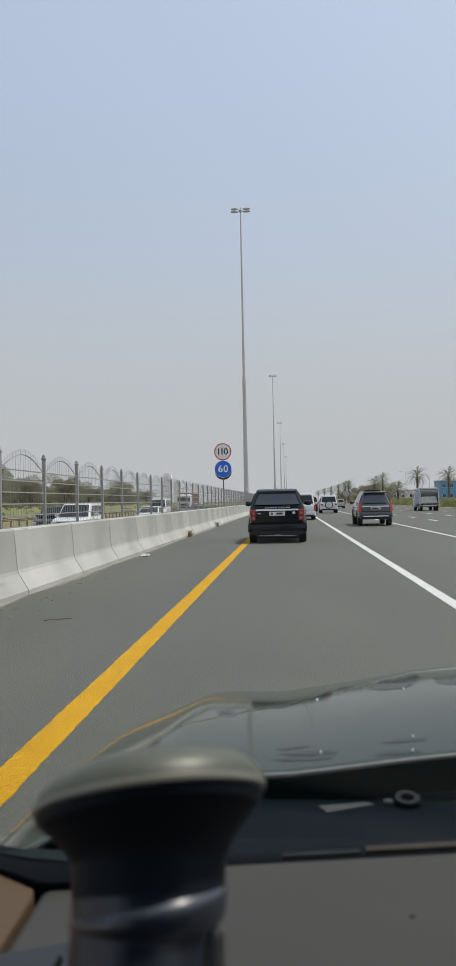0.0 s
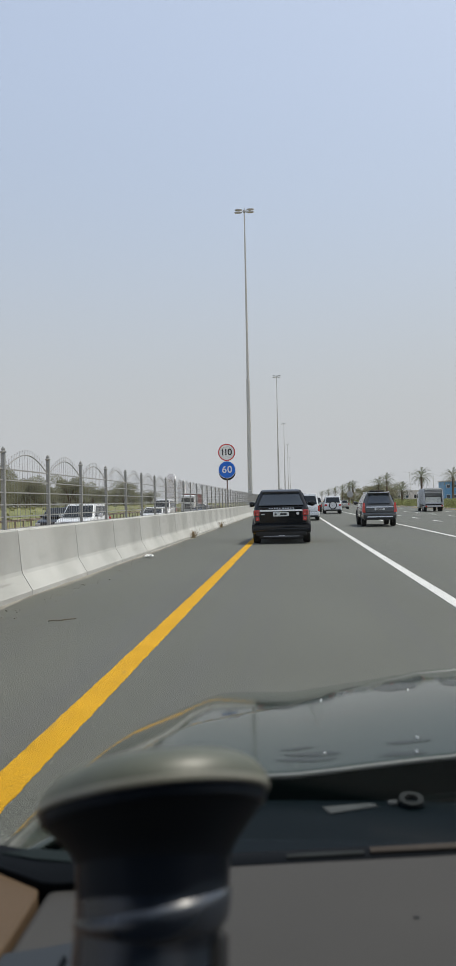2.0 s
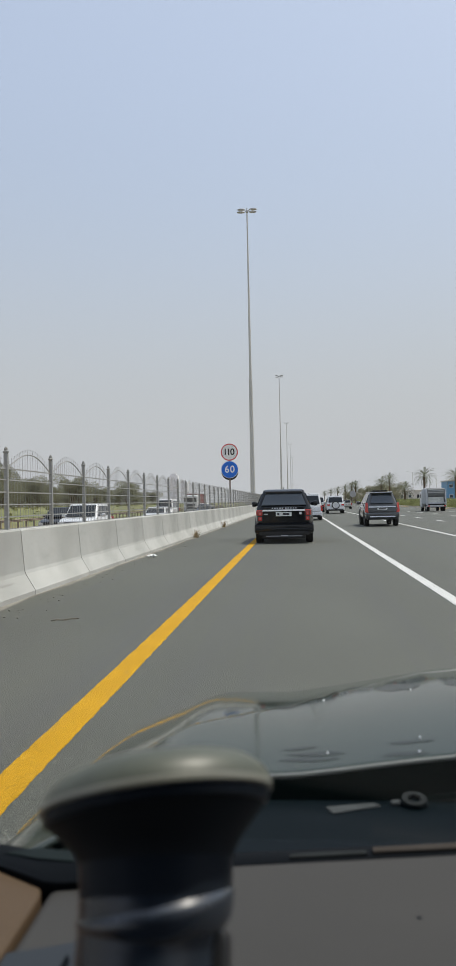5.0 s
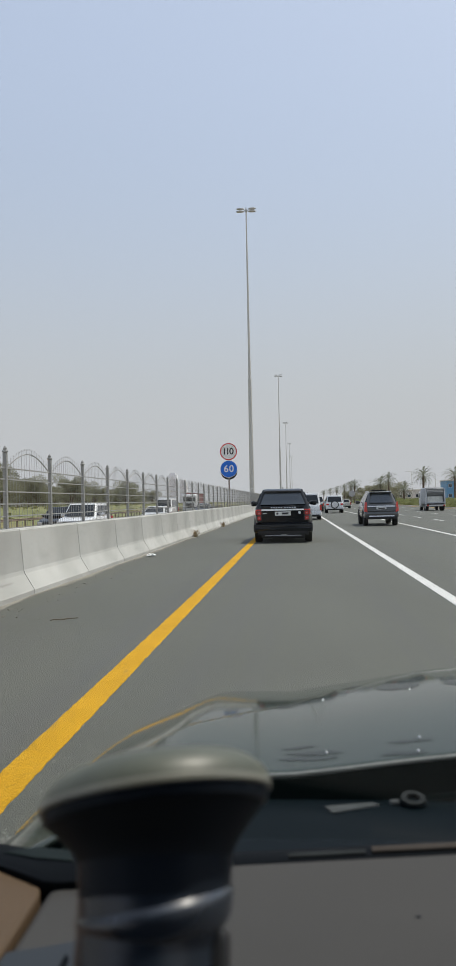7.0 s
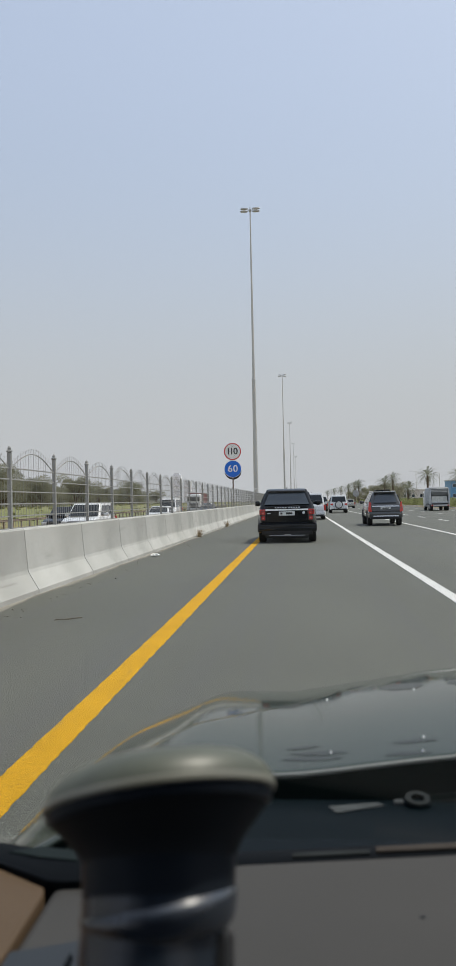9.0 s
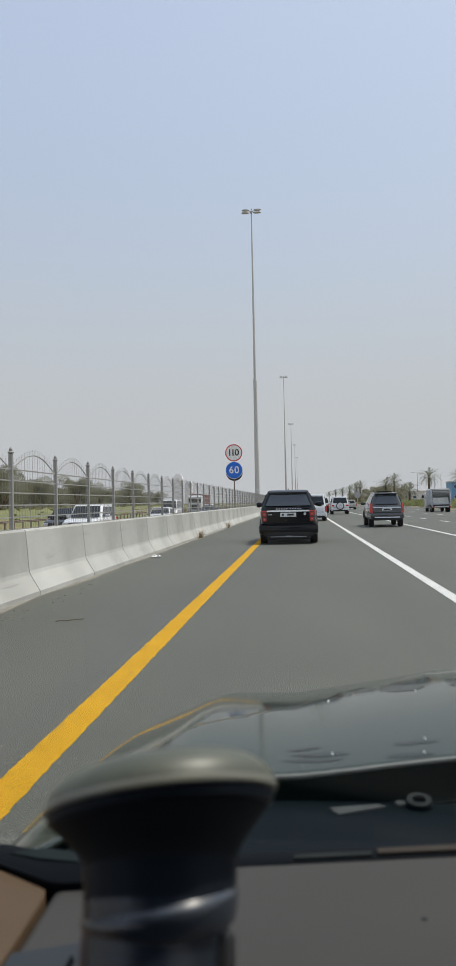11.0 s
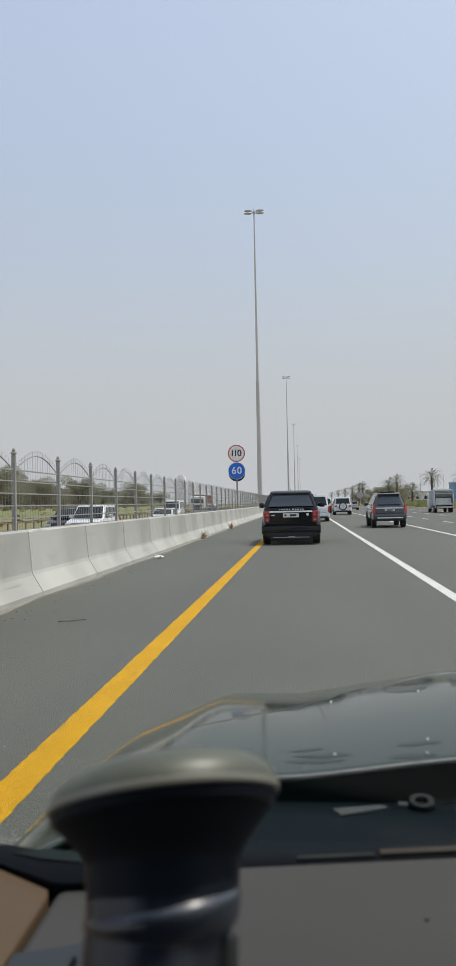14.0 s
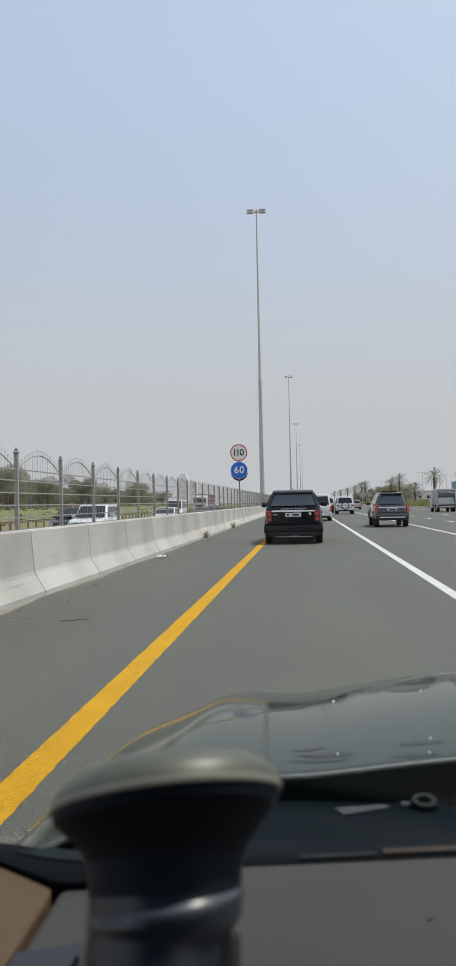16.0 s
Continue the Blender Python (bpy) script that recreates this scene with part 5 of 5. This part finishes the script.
lamp = street_lamp(pose(40, 276, -0.05))
for x, y in ((37.5, 395), (35, 500), (33, 640), (52, 300), (31.5, 780)):
    copy_thing(lamp, pose(x, y, -0.05))


# refuse lorry
def refuse_lorry(m):
    ob = thing("refuse_lorry", m, "pale grey refuse lorry with an open rear hopper", "lorry", "road traffic")
    cab = part("cab", loft([[(px, y, 1.30 + pz) for px, pz in rounded(w, h, 0.12, 3)] for y, w, h in ((4.5, 1.95, 1.6), (4.6, 2.05, 1.8), (5.8, 2.05, 1.75), (6.15, 1.9, 1.4))]), M["white_paint_car"], ob, "white cab", True)
    for s in (-1, 1):
        part("side_window", block(s * 1.0 - 0.04, s * 1.0 + 0.04, 4.9, 5.7, 1.45, 2.0, 0.03, 2), M["glass_dark"], cab)
        part("mirror", block(s * 1.2 - 0.08, s * 1.2 + 0.08, 5.75, 5.82, 1.5, 1.9, 0.02, 1), M["black_plastic"], cab)
    part("container", loft([[(px, y, 1.62 + pz) for px, pz in rounded(w, h, 0.16, 3)] for y, w, h in ((1.0, 1.98, 1.70), (1.1, 2.06, 1.80), (4.25, 2.06, 1.80), (4.35, 1.98, 1.70))]), M["truck_grey"], ob, "pale grey ribbed container", True)
    tail = part("tail_gate", loft([[(px, y, z + pz) for px, pz in rounded(w, h, 0.10, 3)] for y, z, w, h in ((0.50, 2.20, 1.80, 0.45), (0.60, 2.12, 1.90, 0.75), (1.02, 1.95, 2.00, 1.15))]), M["hood_grey"], ob, "weathered dark grey tail hood", True)
    for z in (2.02, 2.18, 2.34):
        part("hood_rib", block(-0.86, 0.86, 0.45, 0.52, z, z + 0.06, 0.01, 1), M["white_trim"], tail)
    part("hopper_back", slab([(-0.88, 0.35, 0.95), (0.80, 0.35, 0.95), (0.80, 0.62, 1.55), (-0.80, 0.62, 1.55)], 0.02), M["hopper_pale"], ob, "dusty pale hopper plate")
    # dark blocks put the shade of the hopper opening into colour
    part("hopper_slot", block(-0.90, 0.90, 0.85, 1.02, 0.72, 1.9), M["dark_metal"], ob)
    part("hopper_slot", block(-0.86, 0.86, 0.30, 0.70, 0.72, 0.92), M["dark_metal"], ob)
    part("loading_lip", block(-0.98, 0.98, 0.02, 0.24, 0.80, 0.98, 0.03, 2), M["truck_grey"], ob)
    part("bumper", block(-1.0, 1.0, 0.0, 0.18, 0.50, 0.66, 0.02, 1), M["white_trim"], ob, "pale rear bumper")
    for s in (-1, 1):
        part("hopper_cheek", slab([(s * 0.97, 0.06, 0.70), (s * 0.97, 1.0, 0.70), (s * 0.97, 1.0, 2.40), (s * 0.97, 0.50, 2.40), (s * 0.97, 0.12, 1.35)], 0.05), M["truck_grey"], ob)
        part("tail_light", block(s * 0.84 - 0.1, s * 0.84 + 0.1, -0.03, 0.02, 0.53, 0.64, 0.01, 1), M["red_lens"], ob, "red tail light")
        part("grab_rail", tube((s * 1.04, 0.30, 1.0), (s * 1.04, 0.55, 2.1), 0.022, seg=6), M["white_trim"], ob)
        for y in (1.0, 1.9, 5.2):
            w = part("wheel", tube((s * 0.70, y, 0.42), (s * 0.98, y, 0.42), 0.42, None, 20), M["tyre"], ob)
            part("hub", tube((s * 0.97, y, 0.42), (s * 1.0, y, 0.42), 0.22, 0.18, 14), M["rim"], w)
        for y in (1.5, 2.2, 2.9, 3.6):
            part("rib", block(s * 1.03 - 0.03, s * 1.03 + 0.03, y, y + 0.09, 0.85, 2.4, 0.01, 1), M["truck_grey"], ob)
    part("chassis", block(-0.6, 0.6, 0.3, 5.8, 0.45, 0.75), M["dark_metal"], ob)
    part("aerial_mast", tube((-0.55, 1.3, 2.45), (-0.45, 1.3, 4.1), 0.045, 0.02, seg=8), M["white_trim"], ob)
    return ob


def box_lorry(m):
    ob = thing("box_lorry", m, "white-cabbed lorry with a dull red trailer", "lorry", "road traffic")
    part("cab", loft([[(px, y, 1.75 + pz) for px, pz in rounded(w, h, 0.15, 3)] for y, w, h in ((11.2, 2.3, 2.6), (11.4, 2.45, 2.9), (12.9, 2.45, 2.8), (13.2, 2.2, 2.4))]), M["white_paint_car"], ob, "white cab", True)
    part("windscreen", block(-1.05, 1.05, 13.05, 13.24, 1.9, 2.7, 0.04, 2), M["glass_dark"], ob, "dark windscreen")
    part("grille", block(-0.8, 0.8, 13.15, 13.28, 0.75, 1.6, 0.04, 2), M["dark_metal"], ob)
    part("bumper", block(-1.2, 1.2, 13.0, 13.35, 0.4, 0.75, 0.05, 2), M["white_trim"], ob)
    part("trailer", block(-1.22, 1.22, 0, 10.9, 1.15, 3.4, 0.04, 2), M["red_truck"], ob, "dull red trailer body")
    part("chassis", block(-0.5, 0.5, 0.3, 12.5, 0.7, 1.15), M["dark_metal"], ob)
    for s in (-1, 1):
        for k in range(9):
            part("trailer_rib", block(s * 1.23 - 0.03, s * 1.23 + 0.03, 0.5 + 1.2 * k, 0.62 + 1.2 * k, 1.2, 3.35), M["red_truck"], ob)
        for y in (1.2, 2.4, 3.6, 10.6, 12.4):
            part("wheel", tube((s * 0.85, y, 0.5), (s * 1.18, y, 0.5), 0.5, None, 20), M["tyre"], ob)
        part("headlight", block(s * 0.95 - 0.18, s * 0.95 + 0.18, 13.1, 13.3, 0.8, 1.05, 0.03, 2), M["clear_lens"], ob)
    return ob


box_lorry(pose(-18.2, 150, left_level(-18.2), 0, 0, 180))
refuse_lorry(pose(15.1, 87, 0, 0, 0, -1))


def building(m, w, d, h, wall, label, rows=2, cols=6):
    ob = thing("building", m, label, "building")
    part("wall", block(-w / 2, w / 2, 0, d, -0.1, h), M[wall], ob)
    part("roof", block(-w / 2 - 0.3, w / 2 + 0.3, -0.3, d + 0.3, h, h + 0.4, 0.05, 1), M["render_white"], ob)
    for r in range(rows):
        for c in range(cols):
            x = -w / 2 + w * (c + 0.5) / cols
            z = h * (r + 0.35) / rows
            win = part("window", block(x - 0.7, x + 0.7, -0.06, 0.05, z, z + 1.3), M["render_white"], ob)
            part("pane", block(x - 0.6, x + 0.6, -0.09, -0.05, z + 0.1, z + 1.2), M["window_dark"], win)
    return ob


building(pose(64, 300, 0), 16, 12, 7.5, "facade_blue", "blue-clad low building with a white roof edge")
building(pose(46, 380, 0), 34, 16, 5.0, "render_white", "long low off-white warehouse behind the shrubs", 1, 9)
building(pose(80, 330, 0), 20, 12, 6.0, "render_white", "pale low building beyond the hedge", 2, 7)
bb = thing("billboard", pose(58, 560, 0), "grey-blue roadside billboard on a steel post", "billboard")
part("post", tube((0, 0, -0.1), (0, 0, 6), 0.25, None, 12), M["mast"], bb)
part("panel", block(-6, 6, -0.3, 0.1, 5.5, 10.0, 0.05, 1), M["dark_metal"], bb)
part("sheet", block(-5.8, 5.8, -0.34, -0.29, 5.7, 9.8), M["billboard"], bb, "faded grey-blue printed sheet")
for x, w, h in ((-385, 26, 92), (-352, 22, 70)):
    tw = thing("tower", pose(x, 2500, -2), "far tower block painted pale for the dust haze", "building", "far towers")
    part("wall", block(-w / 2, w / 2, 0, 24, 0, h), M["haze_tower"], tw)
    part("roof", block(-w / 3, w / 3, 2, 20, h, h + 6), M["haze_tower"], tw)

rs = thing("round_sign", pose(18.6, 262, -0.05), "grey back of a large round sign on a post", "road sign")
part("post", tube((0, 0.06, 0), (0, 0.06, 4.0), 0.07, None, 10), M["mast"], rs)
part("disc", tube((0, -0.03, 3.3), (0, 0.03, 3.3), 1.05, None, 28), M["lamp_grey"], rs, "grey metal disc")
part("stiffener", block(-0.9, 0.9, -0.07, -0.02, 3.26, 3.34), M["mast"], rs)

# dust, pebbles and litter along the barrier foot
rng2 = random.Random(8)
bm = bmesh.new()
prev = None
for k in range(240):
    y = 3 + k * 0.35
    w = 0.10 + 0.16 * noise.noise((y * 0.35, 0, 0)) + 0.06 * noise.noise((y * 2.1, 3, 0)) + rng2.uniform(0, 0.03)
    a, b = bm.verts.new((-4.30, y, 0.004)), bm.verts.new((-4.28 + max(0.03, w), y, 0.003))
    if prev:
        bm.faces.new((prev[0], prev[1], b, a))
    prev = (a, b)
tagged(part("gutter_dust", bm, M["dust"]), "thin line of pale dust along the barrier foot", "dust", kind="structure")
bm = bmesh.new()
for k in range(420):
    y = 4 + 60 * rng2.random() ** 1.5
    x = -4.22 + abs(rng2.gauss(0, 0.35))
    r = rng2.uniform(0.004, 0.011)
    block(x - r, x + r, y - r * 1.4, y + r * 1.4, -0.002, r, bm=bm)
tagged(part("gravel", bm, M["dust"]), "loose gravel and grit beside the barrier", "gravel", kind="stuff")


def weed(m, seed):
    rng = random.Random(seed)
    verts, faces = [], []
    for k in range(70):
        a, lean, h = rng.uniform(0, 6.283), rng.uniform(0.05, 0.30), rng.uniform(0.16, 0.42)
        c, w = Vector((rng.gauss(0, 0.05), rng.gauss(0, 0.05), 0)), 0.006
        tip = c + Vector((math.cos(a) * lean, math.sin(a) * lean, h))
        mid = c.lerp(tip, 0.55) + Vector((0, 0, 0.05))
        side = Vector((-math.sin(a), math.cos(a), 0)) * w
        n = len(verts)
        verts += [tuple(c - side), tuple(c + side), tuple(mid + side * 0.8), tuple(mid - side * 0.8), tuple(tip)]
        faces += [(n, n + 1, n + 2, n + 3), (n + 3, n + 2, n + 4)]
    me = bpy.data.meshes.new("weed")
    me.from_pydata(verts, [], faces)
    me.materials.append(M["straw"])
    ob = new("dry_weed", me)
    ob.matrix_basis = m
    return tagged(ob, "dry straw-coloured weed tuft at the barrier foot", "weed", "barrier weeds")


weed(pose(-4.17, 33.0, 0), 3)
weed(pose(-4.2, 46.0, 0, 0, 0, 80), 4)


def litter(m, seed):
    """A crumpled scrap of white plastic."""
    bm = bmesh.new()
    bmesh.ops.create_icosphere(bm, subdivisions=3, radius=0.11)
    for v in bm.verts:
        k = noise.noise(v.co * 14 + Vector((seed, 0, 0)))
        v.co = v.co * (1 + 0.55 * k)
        v.co.z = max(0.0, v.co.z * 0.45 + 0.035)
    ob = part("plastic_scrap", bm, M["sign_white"])
    ob.matrix_basis = m
    return tagged(ob, "crumpled white plastic scrap lying on asphalt", "litter", "litter")


litter(pose(-3.95, 21.5, 0, 0, 0, 30), 2)


def twig(m, seed):
    rng = random.Random(seed)
    pts = [(0.0, 0.0, 0.008)]
    for k in range(5):
        x, y, z = pts[-1]
        pts.append((x + rng.uniform(-0.02, 0.02), y + 0.07, 0.008 + rng.uniform(0, 0.012)))
    bm = sweep(pts, 0.006, 6)
    tube(pts[2], (pts[2][0] + 0.07, pts[2][1] + 0.06, 0.012), 0.004, 0.002, 5, bm)
    ob = part("twig", bm, M["bark"])
    ob.matrix_basis = m
    return tagged(ob, "dry brown twig lying on the asphalt shoulder", "twig", "litter")


twig(pose(-3.1, 9.8, 0, 0, 0, -70), 6)
twig(pose(-3.6, 26.0, 0, 0, 0, 20), 7)
